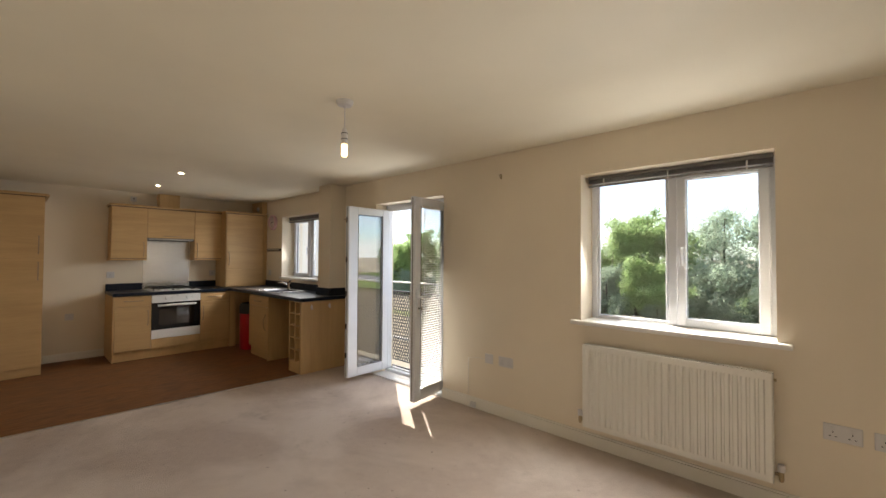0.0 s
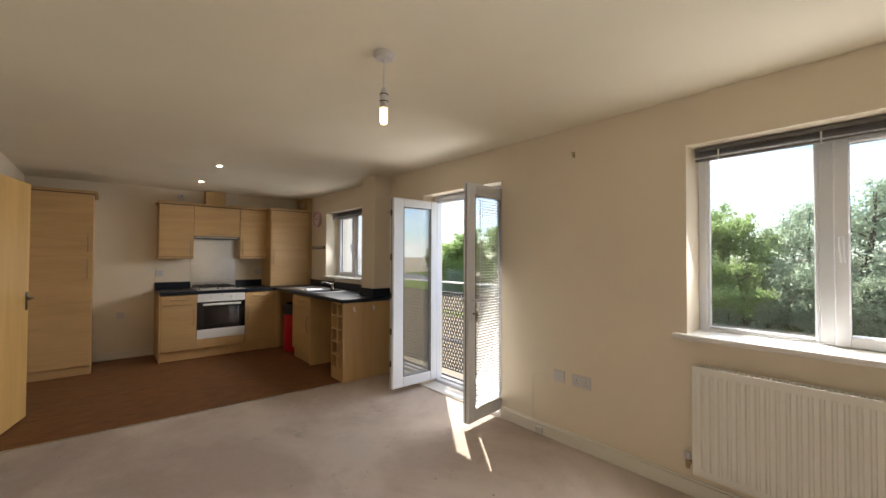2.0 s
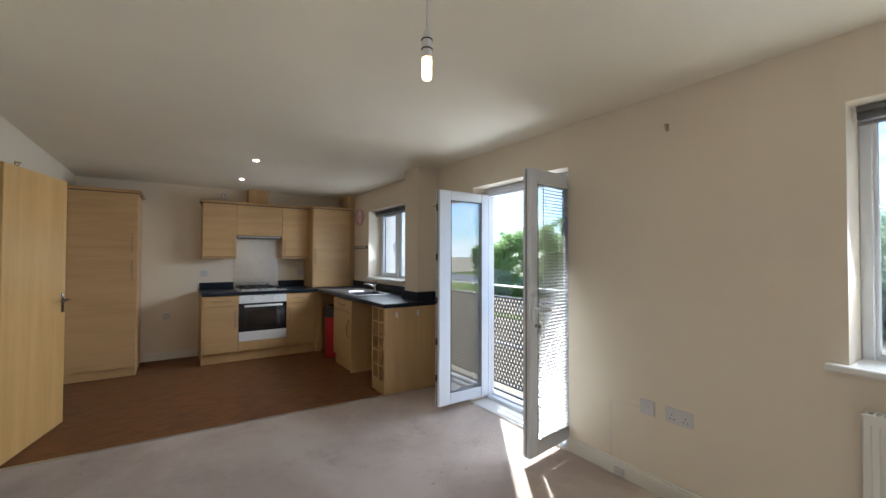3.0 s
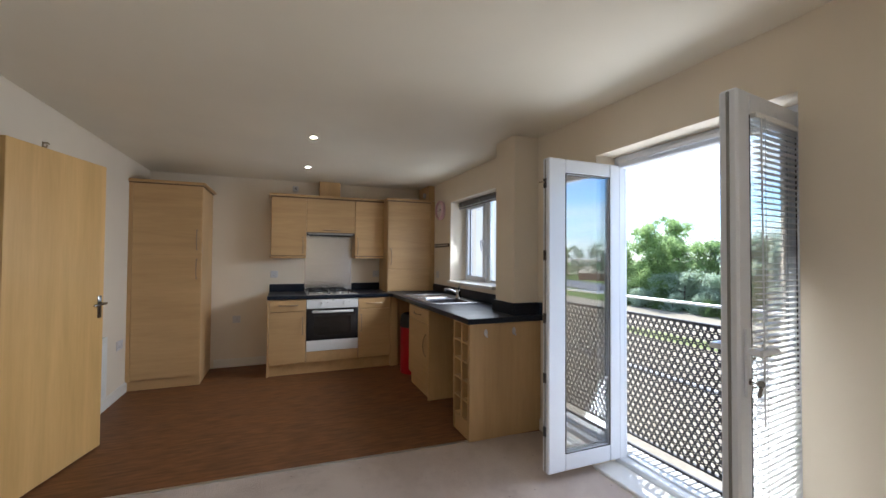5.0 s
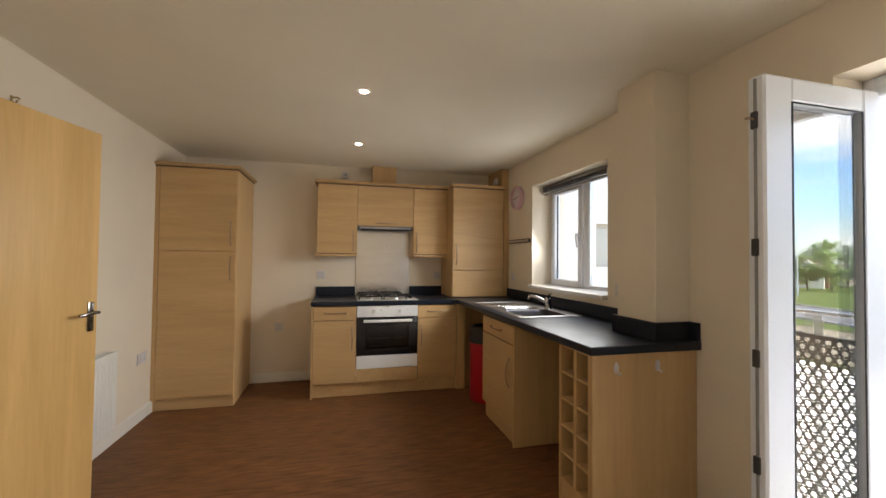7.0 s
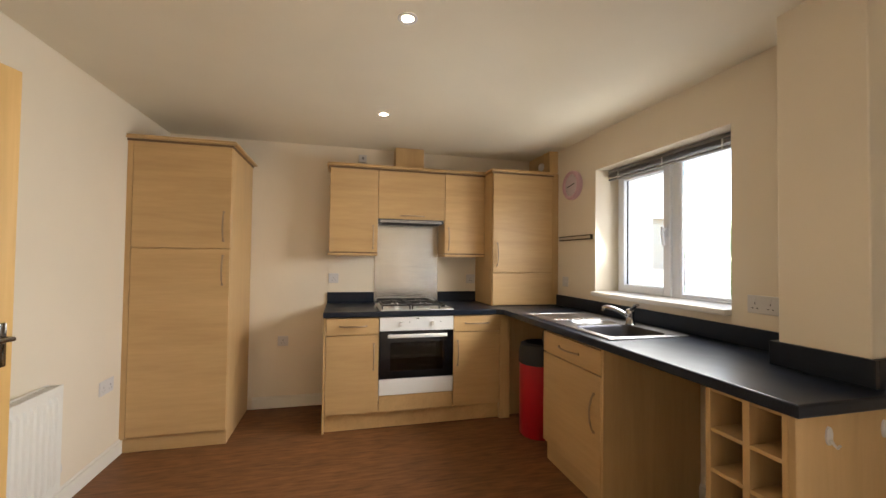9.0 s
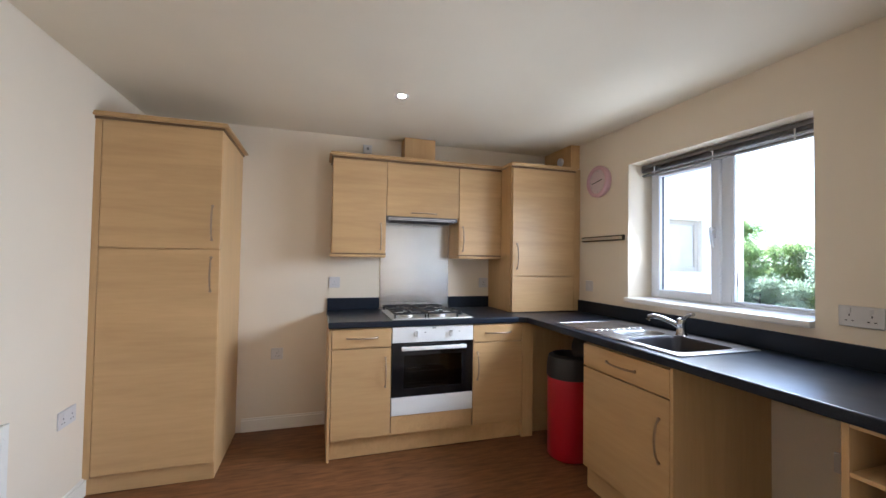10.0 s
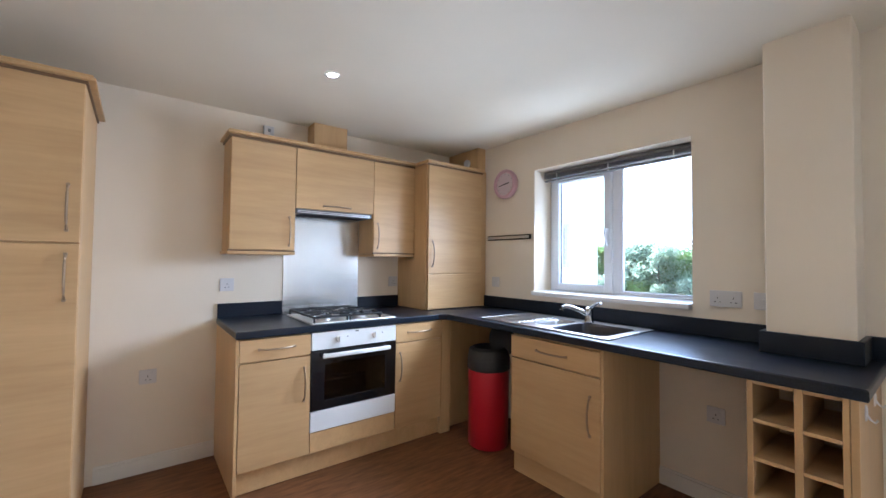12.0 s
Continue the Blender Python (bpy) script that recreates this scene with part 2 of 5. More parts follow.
def foliage(name, lo, hi):
    m = mat(name, hi, 0.5, spec=0.35)
    geo = m.node_tree.nodes.new("ShaderNodeNewGeometry")
    set_in(m, "Base Color", mix(m, ramp(m, geo.outputs["Random Per Island"], [(0.0, lo), (1.0, hi)]),
                                ramp(m, noise_of(m, 0.9, detail=3), [(0.35, lo), (0.7, hi)]), 0.5))
    thin = m.node_tree.nodes.new("ShaderNodeBsdfTranslucent")
    both = m.node_tree.nodes.new("ShaderNodeMixShader")
    both.inputs["Fac"].default_value = 0.82
    b = m.node_tree.nodes["Principled BSDF"]
    link(m, b.inputs["Base Color"].links[0].from_socket, thin.inputs["Color"])
    link(m, b.outputs["BSDF"], both.inputs[1])
    link(m, thin.outputs["BSDF"], both.inputs[2])
    link(m, both.outputs["Shader"], m.node_tree.nodes["Material Output"].inputs["Surface"])
    return m


# leaf colours lifted and greyed beyond real leaves, standing in for haze and glare
LEAF_BRIGHT = foliage("bright_green_leaves", (0.25, 0.34, 0.13), (0.46, 0.59, 0.28))
LEAF_GREY = foliage("grey_green_leaves", (0.30, 0.38, 0.27), (0.54, 0.62, 0.48))
LEAF_DARK = foliage("dark_green_leaves", (0.12, 0.19, 0.07), (0.26, 0.36, 0.14))
BARK = painted("bark", (0.09, 0.07, 0.055), 0.9, 0.3, 0.8)


# ---- mesh helpers ----
ORIGIN = {}


def thing(name, label, category, base, group="", kind="", turn=None):
    """An Empty at the thing's base. With turn (a pose) the parts are given in its own axes, else in the world's."""
    ob = new(name)
    ob.empty_display_size = 0.1
    if turn is None:
        ob.location = base
        ORIGIN[ob] = Vector(base)
    else:
        ob.matrix_basis = turn
        ORIGIN[ob] = Vector((0, 0, 0))
    return tagged(ob, label, category, group, kind)


def part(name, bm, material, parent=None, label="", smooth=False):
    off = ORIGIN.get(parent, Vector((0, 0, 0)))
    if off.length:
        bmesh.ops.translate(bm, verts=bm.verts, vec=-off)
    me = bpy.data.meshes.new(name)
    bm.to_mesh(me)
    bm.free()
    me.materials.append(material)
    if smooth:
        me.polygons.foreach_set("use_smooth", [True] * len(me.polygons))
        me.set_sharp_from_angle(angle=radians(38))
    ob = new(name, me)
    if parent is not None:
        ob.parent = parent
        ORIGIN[ob] = off
    if label:
        ob["label"] = label
    return ob


def solo(name, bm, material, label, category, base, group="", kind="", smooth=False):
    """A thing that is one mesh, with its origin at its base."""
    bmesh.ops.translate(bm, verts=bm.verts, vec=-Vector(base))
    ob = part(name, bm, material, None, "", smooth)
    ob.location = base
    return tagged(ob, label, category, group, kind)


def BM():
    return bmesh.new()


def add(bm, tmp, m=None):
    if m is not None:
        bmesh.ops.transform(tmp, matrix=m, verts=tmp.verts)
    me = bpy.data.meshes.new("tmp")
    tmp.to_mesh(me)
    tmp.free()
    bm.from_mesh(me)
    bpy.data.meshes.remove(me)
    return bm


def box(bm, lo, hi, bev=0.002, seg=1, m=None):
    tmp = bmesh.new()
    bmesh.ops.create_cube(tmp, size=1.0)
    lo, hi = Vector(lo), Vector(hi)
    size = hi - lo
    for v in tmp.verts:
        v.co = Vector((lo[i] + (v.co[i] + 0.5) * size[i] for i in range(3)))
    if bev:
        bmesh.ops.bevel(tmp, geom=tmp.edges[:], offset=min(bev, 0.45 * min(size)), segments=seg, affect="EDGES", profile=0.5)
    return add(bm, tmp, m)


def cyl(bm, a, b, r0, r1=None, n=16):
    tmp = bmesh.new()
    a, b = Vector(a), Vector(b)
    d = b - a
    bmesh.ops.create_cone(tmp, cap_ends=True, segments=n, radius1=r0, radius2=r0 if r1 is None else r1, depth=d.length)
    m = Matrix.Translation((a + b) / 2) @ d.to_track_quat("Z", "Y").to_matrix().to_4x4()
    return add(bm, tmp, m)


def lathe(bm, profile, n=24, m=None):
    """Turns (r, z) points round the z axis."""
    tmp = bmesh.new()
    rings = []
    for r, z in profile:
        rings.append([tmp.verts.new((max(r, 1e-5) * math.cos(2 * math.pi * i / n), max(r, 1e-5) * math.sin(2 * math.pi * i / n), z)) for i in range(n)])
    for p, q in zip(rings, rings[1:]):
        for i in range(n):
            tmp.faces.new((p[i], p[(i + 1) % n], q[(i + 1) % n], q[i]))
    tmp.faces.new(rings[0][::-1])
    tmp.faces.new(rings[-1])
    bmesh.ops.remove_doubles(tmp, verts=tmp.verts, dist=1e-4)
    bmesh.ops.recalc_face_normals(tmp, faces=tmp.faces)
    return add(bm, tmp, m)


def tube(bm, pts, r, n=8, flat=1.0):
    """A round bar along a line of points."""
    tmp = bmesh.new()
    pts = [Vector(p) for p in pts]
    rings = []
    for i, p in enumerate(pts):
        d = (pts[min(i + 1, len(pts) - 1)] - pts[max(i - 1, 0)]).normalized()
        u = d.cross(Vector((0, 0, 1)) if abs(d.z) < 0.9 else Vector((1, 0, 0))).normalized()
        w = d.cross(u)
        rings.append([tmp.verts.new(p + r * (math.cos(2 * math.pi * k / n) * u + flat * math.sin(2 * math.pi * k / n) * w)) for k in range(n)])
    for p, q in zip(rings, rings[1:]):
        for k in range(n):
            tmp.faces.new((p[k], p[(k + 1) % n], q[(k + 1) % n], q[k]))
    tmp.faces.new(rings[0][::-1])
    tmp.faces.new(rings[-1])
    bmesh.ops.recalc_face_normals(tmp, faces=tmp.faces)
    return add(bm, tmp)


def bow(bm, a, b, out, r=0.0052, rise=0.028, steps=12):
    """A bowed bar handle from a to b that stands off along out."""
    a, b, out = Vector(a), Vector(b), Vector(out)
    pts = [a + (b - a) * (i / steps) + out * rise * (math.sin(math.pi * i / steps) ** 0.6) for i in range(steps + 1)]
    return tube(bm, pts, r, 8)


# ---- structure ----
WX, NY, SY, EX, CZ = -6.94, 3.12, -0.20, 1.60, 2.31     # inner faces of the walls, ceiling height
NO = 3.48                                               # outer face of the window wall
W1 = (-1.001, 0.135, 0.920, 2.022)
W2 = (-5.955, -4.83, 1.065, 2.02)
FD = (-3.52, -2.42, 0.0, 2.015)
DW = (-4.24, -3.46)                                     # doorway in the south wall


def structure(name, bm, material, label, category):
    return solo(name, bm, material, label, category, (0, 0, 0), kind="structure")


bm = BM()
# two layers of wall; the outer one is cut back round the balcony doors to thin the jamb in the camera's view
for y0, y1, back in ((NY, 3.345, 0.0), (3.345, NO, 0.11)):
    door = (FD[0] - back, FD[1] + back, FD[2], FD[3])
    xs = [WX - 0.3, W2[0], W2[1], door[0], door[1], W1[0], W1[1], EX + 0.3]
    for i in range(0, 8, 2):
        box(bm, (xs[i], y0, -0.3), (xs[i + 1], y1, 2.7), 0)
    for a, b, lo, hi in (W2, door, W1):
        box(bm, (a, y0, hi), (b, y1, 2.7), 0)
        box(bm, (a, y0, -0.3), (b, y1, lo - 0.03), 0)
structure("wall_north", bm, WALL, "magnolia painted wall with two windows and french doors", "wall")
bm = box(BM(), (WX - 0.3, SY - 0.12, -0.3), (WX, NY, 2.7), 0)
structure("wall_west", bm, WALL, "magnolia painted kitchen wall behind the cooker", "wall")
bm = BM()
box(bm, (WX, SY - 0.12, -0.3), (DW[0], SY, 2.7), 0)
box(bm, (DW[1], SY - 0.12, -0.3), (EX, SY, 2.7), 0)
box(bm, (DW[0], SY - 0.12, 2.0), (DW[1], SY, 2.7), 0)
structure("wall_south", bm, WALL, "magnolia painted wall with an inner doorway", "wall")
bm = box(BM(), (EX, SY - 0.12, -0.3), (EX + 0.3, NY, 2.7), 0)
structure("wall_east", bm, WALL, "plain magnolia painted wall", "wall")
bm = BM()
box(bm, (DW[0] - 0.5, SY - 1.32, -0.3), (DW[1] + 0.5, SY - 1.22, 2.7), 0)
box(bm, (DW[0] - 0.6, SY - 1.32, -0.3), (DW[0] - 0.5, SY - 0.12, 2.7), 0)
box(bm, (DW[1] + 0.5, SY - 1.32, -0.3), (DW[1] + 0.6, SY - 0.12, 2.7), 0)
structure("wall_hall", bm, WALL, "plain magnolia hall walls beyond the doorway", "wall")
bm = box(BM(), (WX, SY - 0.12, CZ), (EX, NY, CZ + 0.12), 0)
box(bm, (DW[0] - 0.5, SY - 1.22, CZ), (DW[1] + 0.5, SY - 0.12, CZ + 0.12), 0)
structure("ceiling", bm, CEIL, "matt off-white painted plaster ceiling", "ceiling")
def slab(bm, outline, z0, z1):
    tmp = bmesh.new()
    low = [tmp.verts.new((x, y, z0)) for x, y in outline]
    top = [tmp.verts.new((x, y, z1)) for x, y in outline]
    tmp.faces.new(top)
    tmp.faces.new(low[::-1])
    for i in range(len(low)):
        j = (i + 1) % len(low)
        tmp.faces.new((low[i], low[j], top[j], top[i]))
    bmesh.ops.recalc_face_normals(tmp, faces=tmp.faces)
    return add(bm, tmp)


# the joint runs a little askew across the room
J0, J1 = (-4.265, SY - 0.12), (-4.105, NY)
bm = slab(BM(), [J0, (EX, SY - 0.12), (EX, NY), J1], -0.1, 0.0)
box(bm, (DW[0] - 0.5, SY - 1.22, -0.1), (DW[1] + 0.5, SY - 0.12, 0.0), 0)
box(bm, (FD[0], NY, -0.1), (FD[1], 3.2, -0.002), 0)
structure("floor", bm, CARPET, "worn beige carpet with faint stains", "carpet")
bm = slab(BM(), [(WX, SY - 0.12), J0, J1, (WX, NY)], -0.1, -0.003)
structure("floor_kitchen", bm, VINYL, "dark brown wood-effect vinyl floor", "vinyl floor")
bm = slab(BM(), [(-4.270, SY), (-4.246, SY), (-4.130, 2.498), (-4.154, 2.498)], -0.01, 0.003)
structure("trim_threshold", bm, ALU, "thin metal strip between carpet and vinyl", "threshold strip")
bm = box(BM(), (-4.45, 2.90, -0.1), (-4.16, NY + 0.01, CZ + 0.02), 0.004)
structure("column", bm, WALL, "magnolia painted boxed-in corner column", "column")
bm = box(BM(), (WX, 3.035, 2.11), (-6.52, NY + 0.005, CZ + 0.01), 0.003)
structure("pipe_boxing", bm, MAPLE_V, "maple-effect boxing in the corner above the boiler unit", "boxing")


def skirting(a, b, axis, at, side):
    """A moulded board along x or y from a to b against a wall face, proud towards side."""
    bm, t = BM(), 0.015
    if axis == "x":
        box(bm, (a, min(at, at + side * t), 0.0), (b, max(at, at + side * t), 0.085), 0.001)
        box(bm, (a, min(at, at + side * t * 0.6), 0.085), (b, max(at, at + side * t * 0.6), 0.10), 0.003)
    else:
        box(bm, (min(at, at + side * t), a, 0.0), (max(at, at + side * t), b, 0.085), 0.001)
        box(bm, (min(at, at + side * t * 0.6), a, 0.085), (max(at, at + side * t * 0.6), b, 0.10), 0.003)
    return structure("baseboard", bm, SKIRT, "cream satin painted skirting board", "skirting board")


skirting(FD[1], EX - 0.016, "x", NY, -1)
skirting(-4.115, FD[0], "x", NY, -1)
skirting(-5.02, -4.46, "x", NY, -1)
skirting(-6.37, DW[0] - 0.07, "x", SY, 1)
skirting(DW[1] + 0.07, EX - 0.016, "x", SY, 1)
skirting(0.47, 1.08, "y", WX, 1)
skirting(SY, NY, "y", EX, -1)

bm = BM()
for x0, x1 in ((DW[0] - 0.065, DW[0] + 0.005), (DW[1] - 0.005, DW[1] + 0.065)):
    box(bm, (x0, SY, 0), (x1, SY + 0.016, 2.06), 0.004)
box(bm, (DW[0] - 0.065, SY, 1.99), (DW[1] + 0.065, SY + 0.016, 2.06), 0.004)
structure("trim_doorway", bm, GLOSS, "white gloss architrave round the doorway", "architrave")


# ---- windows ----
def frame_bars(bm, x0, x1, z0, z1, y0, y1, w, bottom=None, bev=0.006):
    b = bottom or w
    box(bm, (x0, y0, z0), (x0 + w, y1, z1), bev)
    box(bm, (x1 - w, y0, z0), (x1, y1, z1), bev)
    box(bm, (x0 + w - 0.004, y0 + 0.001, z0), (x1 - w + 0.004, y1 - 0.001, z0 + b), bev)
    box(bm, (x0 + w - 0.004, y0 + 0.001, z1 - w), (x1 - w + 0.004, y1 - 0.001, z1), bev)
    return bm


def pane(x0, x1, z0, z1, y, parent, name="pane"):
    ob = part(name, box(BM(), (x0, y, z0), (x1, y + 0.02, z1), 0), GLASS, parent, "clear double glazing")
    ob.visible_shadow = False
    return ob


def window(name, w, mull, opener, label, sill_out):
    x0, x1, z0, z1 = w
    win = thing(name, label, "window", ((x0 + x1) / 2, 3.36, z0), kind="structure")
    fy0, fy1 = 3.325, 3.40
    sill_z, z0 = z0, z0 - 0.03
    part("window_frame", frame_bars(BM(), x0, x1, z0, z1, fy0, fy1, 0.045), UPVC, win)
    part("mullion", box(BM(), (mull - 0.035, fy0 + 0.004, z0 + 0.04), (mull + 0.035, fy1, z1 - 0.04), 0.006), UPVC, win)
    panes = ((x0 + 0.045, mull - 0.035), (mull + 0.035, x1 - 0.045))
    for k, (a, b) in enumerate(panes):
        if k == opener:
            sash = part("sash", frame_bars(BM(), a - 0.012, b + 0.012, z0 + 0.033, z1 - 0.033, fy0 - 0.018, fy1 - 0.02, 0.058), UPVC, win)
            pane(a + 0.044, b - 0.044, z0 + 0.088, z1 - 0.088, 3.35, sash)
            part("seal", frame_bars(BM(), a + 0.042, b - 0.042, z0 + 0.086, z1 - 0.086, 3.335, 3.35, 0.005, bev=0), RUBBER, sash)
            hx = (b + 0.012 - 0.029) if k == 0 else (a - 0.012 + 0.029)
            hz = (z0 + z1) / 2 - 0.02
            bm = box(BM(), (hx - 0.011, fy0 - 0.032, hz - 0.035), (hx + 0.011, fy0 - 0.017, hz + 0.035), 0.004, 2)
            cyl(bm, (hx, fy0 - 0.032, hz + 0.015), (hx, fy0 - 0.052, hz + 0.015), 0.009)
            tube(bm, [(hx, fy0 - 0.05, hz + 0.03), (hx, fy0 - 0.054, hz), (hx + 0.003, fy0 - 0.05, hz - 0.05), (hx + 0.006, fy0 - 0.044, hz - 0.095)], 0.009, 10)
            part("handle", bm, UPVC, sash, "white lever handle", True)
        else:
            part("glazing_bead", frame_bars(BM(), a - 0.002, b + 0.002, z0 + 0.043, z1 - 0.043, fy0 + 0.006, fy0 + 0.03, 0.018, bev=0.005), UPVC, win)
            pane(a + 0.012, b - 0.012, z0 + 0.057, z1 - 0.057, 3.352, win)
    bm = box(BM(), (x0, NY - 0.002, sill_z - 0.03), (x1, 3.324, sill_z + 0.002), 0.003)
    box(bm, (x0 - sill_out, NY - 0.045, sill_z - 0.03), (x1 + sill_out, NY + 0.0, sill_z + 0.002), 0.008, 2)
    part("window_sill", bm, GLOSS, win, "white gloss sill board")
    box_out = box(BM(), (x0 - 0.03, 3.395, z0 - 0.06), (x1 + 0.03, NO + 0.05, z0 - 0.012), 0.006)
    part("outer_sill", box_out, UPVC, win)
    return win


window("window_1", W1, -0.425, 1, "white two-pane window above the radiator", 0.07)
window("window_2", W2, -5.395, 0, "white two-pane kitchen window above the sink", 0.0)


def raised_blind(w, drop, label):
    """A venetian blind drawn up to the head of a window: rail, stacked slats, bottom rail, cords."""
    x0, x1, _, z1 = w
    b = thing("venetian_blind", label, "blind", ((x0 + x1) / 2, 3.26, z1 - drop), "raised blinds")
    y0, y1 = 3.225, 3.255
    part("head_rail", box(BM(), (x0 + 0.012, y0, z1 - 0.03), (x1 - 0.012, y1 + 0.005, z1 - 0.004), 0.003), BLIND, b)
    n = int((drop - 0.055) / 0.0062)
    for i in range(n):
        z = z1 - 0.036 - i * 0.0062
        j = 0.002 * math.sin(i * 2.3)
        part("slat", box(BM(), (x0 + 0.014, y0 - 0.003 + j, z - 0.0018), (x1 - 0.014, y1 + j, z), 0), BLIND, b)
    part("bottom_rail", box(BM(), (x0 + 0.014, y0, z1 - drop), (x1 - 0.014, y1, z1 - drop + 0.013), 0.004), BLIND, b)
    for fx in (0.12, 0.5, 0.88):
        x = x0 + fx * (x1 - x0)
        part("ladder_tape", box(BM(), (x - 0.004, y0 - 0.006, z1 - drop), (x + 0.004, y0 - 0.004, z1 - 0.03), 0), SLAT, b)
    return b


raised_blind(W1, 0.085, "grey metal venetian blind drawn up above the window")
raised_blind(W2, 0.085, "grey metal venetian blind drawn up above the kitchen window")

# ---- french doors ----
doors = thing("door_1", "white framed french doors standing open to the balcony", "french doors", (-2.98, 3.33, 0), kind="structure")
bm = frame_bars(BM(), FD[0], FD[1], 0.0, FD[3], 3.275, 3.325, 0.042, 0.05)
frame_bars(bm, FD[0], FD[1], 0.0, FD[3], 3.325, 3.352, 0.034, 0.042)
part("door_frame", bm, UPVC, doors)
part("head_bar", box(BM(), (FD[0] + 0.036, 3.279, 1.940), (FD[1] - 0.036, 3.33, 1.976), 0.005), UPVC, doors)
part("threshold_bar", box(BM(), (FD[0] + 0.038, 3.335, 0.045), (FD[1] - 0.038, 3.37, 0.062), 0.004), ALU, doors, "dull aluminium threshold bar")
part("trickle_vent", box(BM(), (-3.25, 3.256, 1.962), (-2.72, 3.278, 1.988), 0.004), UPVC, doors)
bm = box(BM(), (FD[0], 3.095, -0.02), (FD[1], 3.275, 0.018), 0.006)
structure("door_sill", bm, GLOSS, "white painted threshold board in the doorway", "threshold board")


def leaf(name, hinge, turn, width, sign, label, stiles=(0.088, 0.088)):
    """A glazed leaf: local x runs from the hinge to the free edge, y through its thickness."""
    z0, z1, t = 0.052, 1.955, 0.062
    m = pose(*hinge, 0, 0, turn)
    g0, g1 = stiles[0], width - stiles[1]
    bm = box(BM(), (0, 0, z0), (g0, t, z1), 0.008)
    box(bm, (g1, 0, z0), (width, t, z1), 0.008)
    box(bm, (g0 - 0.004, 0.001, z0), (g1 + 0.004, t - 0.001, z0 + 0.105), 0.008)
    box(bm, (g0 - 0.004, 0.001, z1 - 0.088), (g1 + 0.004, t - 0.001, z1), 0.008)
    ob = part(name, bm, UPVC, None, label)
    ob.parent = doors
    ob.matrix_basis = Matrix.Translation(-ORIGIN[doors]) @ m
    ORIGIN[ob] = Vector((0, 0, 0))
    for gy in (t / 2 - 0.014, t / 2 + 0.010):
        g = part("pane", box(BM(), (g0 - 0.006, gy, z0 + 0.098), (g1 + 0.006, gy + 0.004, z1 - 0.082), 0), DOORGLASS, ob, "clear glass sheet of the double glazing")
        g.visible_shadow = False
    for y in (-0.001, t - 0.007):
        part("seal", frame_bars(BM(), g0 - 0.002, g1 + 0.002, z0 + 0.103, z1 - 0.086, y + 0.003, y + 0.006, 0.006, bev=0), RUBBER, ob)
    part("weather_strip", box(BM(), (width - 0.002, 0.026, z0 + 0.01), (width + 0.005, 0.036, z1 - 0.01), 0.002), GREY, ob, "grey rubber edge strip")
    for z in (0.25, 1.0, 1.72):
        bm = cyl(BM(), (-0.008, sign * 0.02 + t / 2, z - 0.045), (-0.008, sign * 0.02 + t / 2, z + 0.045), 0.009)
        part("hinge", bm, UPVC, ob, "", True)
    return ob


left_leaf = leaf("door_leaf", (-3.527, 3.271, 0), -90.0, 0.565, -1, "white glazed leaf, outer face to the opening", (0.088, 0.128))
for z in (0.30, 0.62, 0.98, 1.36, 1.80):
    part("lock_keep", box(BM(), (0.560, 0.018, z - 0.03), (0.574, 0.040, z + 0.03), 0.003), DARKMET, left_leaf, "dark metal lock keep")
bm = tube(BM(), [(0.566, 0.03, 1.80), (0.59, 0.03, 1.806), (0.612, 0.034, 1.80)], 0.004)
part("shoot_bolt", bm, NICKEL, left_leaf, "", True)
right_leaf = leaf("door_leaf", (-2.524, 3.249, 0), -83.0, 0.553, 1, "white glazed leaf with a handle, key and fitted blind")
T = 0.062
for y, s in ((T, 1), (0.0, -1)):
    bm = box(BM(), (0.492, min(y, y + s * 0.012), 0.86), (0.526, max(y, y + s * 0.012), 1.10), 0.005, 2)
    cyl(bm, (0.509, y + s * 0.01, 1.02), (0.509, y + s * 0.045, 1.02), 0.011)
    tube(bm, [(0.516, y + s * 0.045, 1.02), (0.488, y + s * 0.05, 1.021), (0.438, y + s * 0.05, 1.02), (0.393, y + s * 0.046, 1.015)], 0.0105, 10)
    part("handle", bm, UPVC, right_leaf, "white lever handle on a long plate", True)
bm = cyl(BM(), (0.509, T + 0.012, 0.915), (0.509, T + 0.016, 0.915), 0.011)
tube(bm, [(0.509, T + 0.014, 0.915), (0.509, T + 0.045, 0.915)], 0.003)
cyl(bm, (0.507, T + 0.045, 0.915), (0.511, T + 0.045, 0.915), 0.012)
tube(bm, [(0.509, T + 0.045, 0.906), (0.506, T + 0.04, 0.885), (0.503, T + 0.036, 0.868)], 0.006)
part("key", bm, DARKCHROME, right_leaf, "key with a second one hanging from it", True)
part("blind_rail", box(BM(), (0.084, T + 0.001, 1.852), (0.470, T + 0.022, 1.874), 0.003), SLAT, right_leaf)
slat_mesh = None
for i in range(76):
    z = 0.175 + i * 0.0222
    if slat_mesh is None:
        bm = box(BM(), (0.014, -0.0115, -0.0007), (0.362, 0.0115, 0.0007), 0)
        ob = part("slat", bm, SLAT, right_leaf)
        slat_mesh = ob.data
    else:
        ob = new("slat", slat_mesh)
        ob.parent = right_leaf
    ob.matrix_basis = pose(0.088, T + 0.012, z, -2, 0, 0)
for x in (0.14, 0.41):
    part("ladder_cord", tube(BM(), [(x, T + 0.024, 0.16), (x, T + 0.024, 1.86)], 0.0012, 5), SLAT, right_leaf)
part("bottom_rail", box(BM(), (0.086, T + 0.002, 0.155), (0.468, T + 0.024, 0.168), 0.003), SLAT, right_leaf)
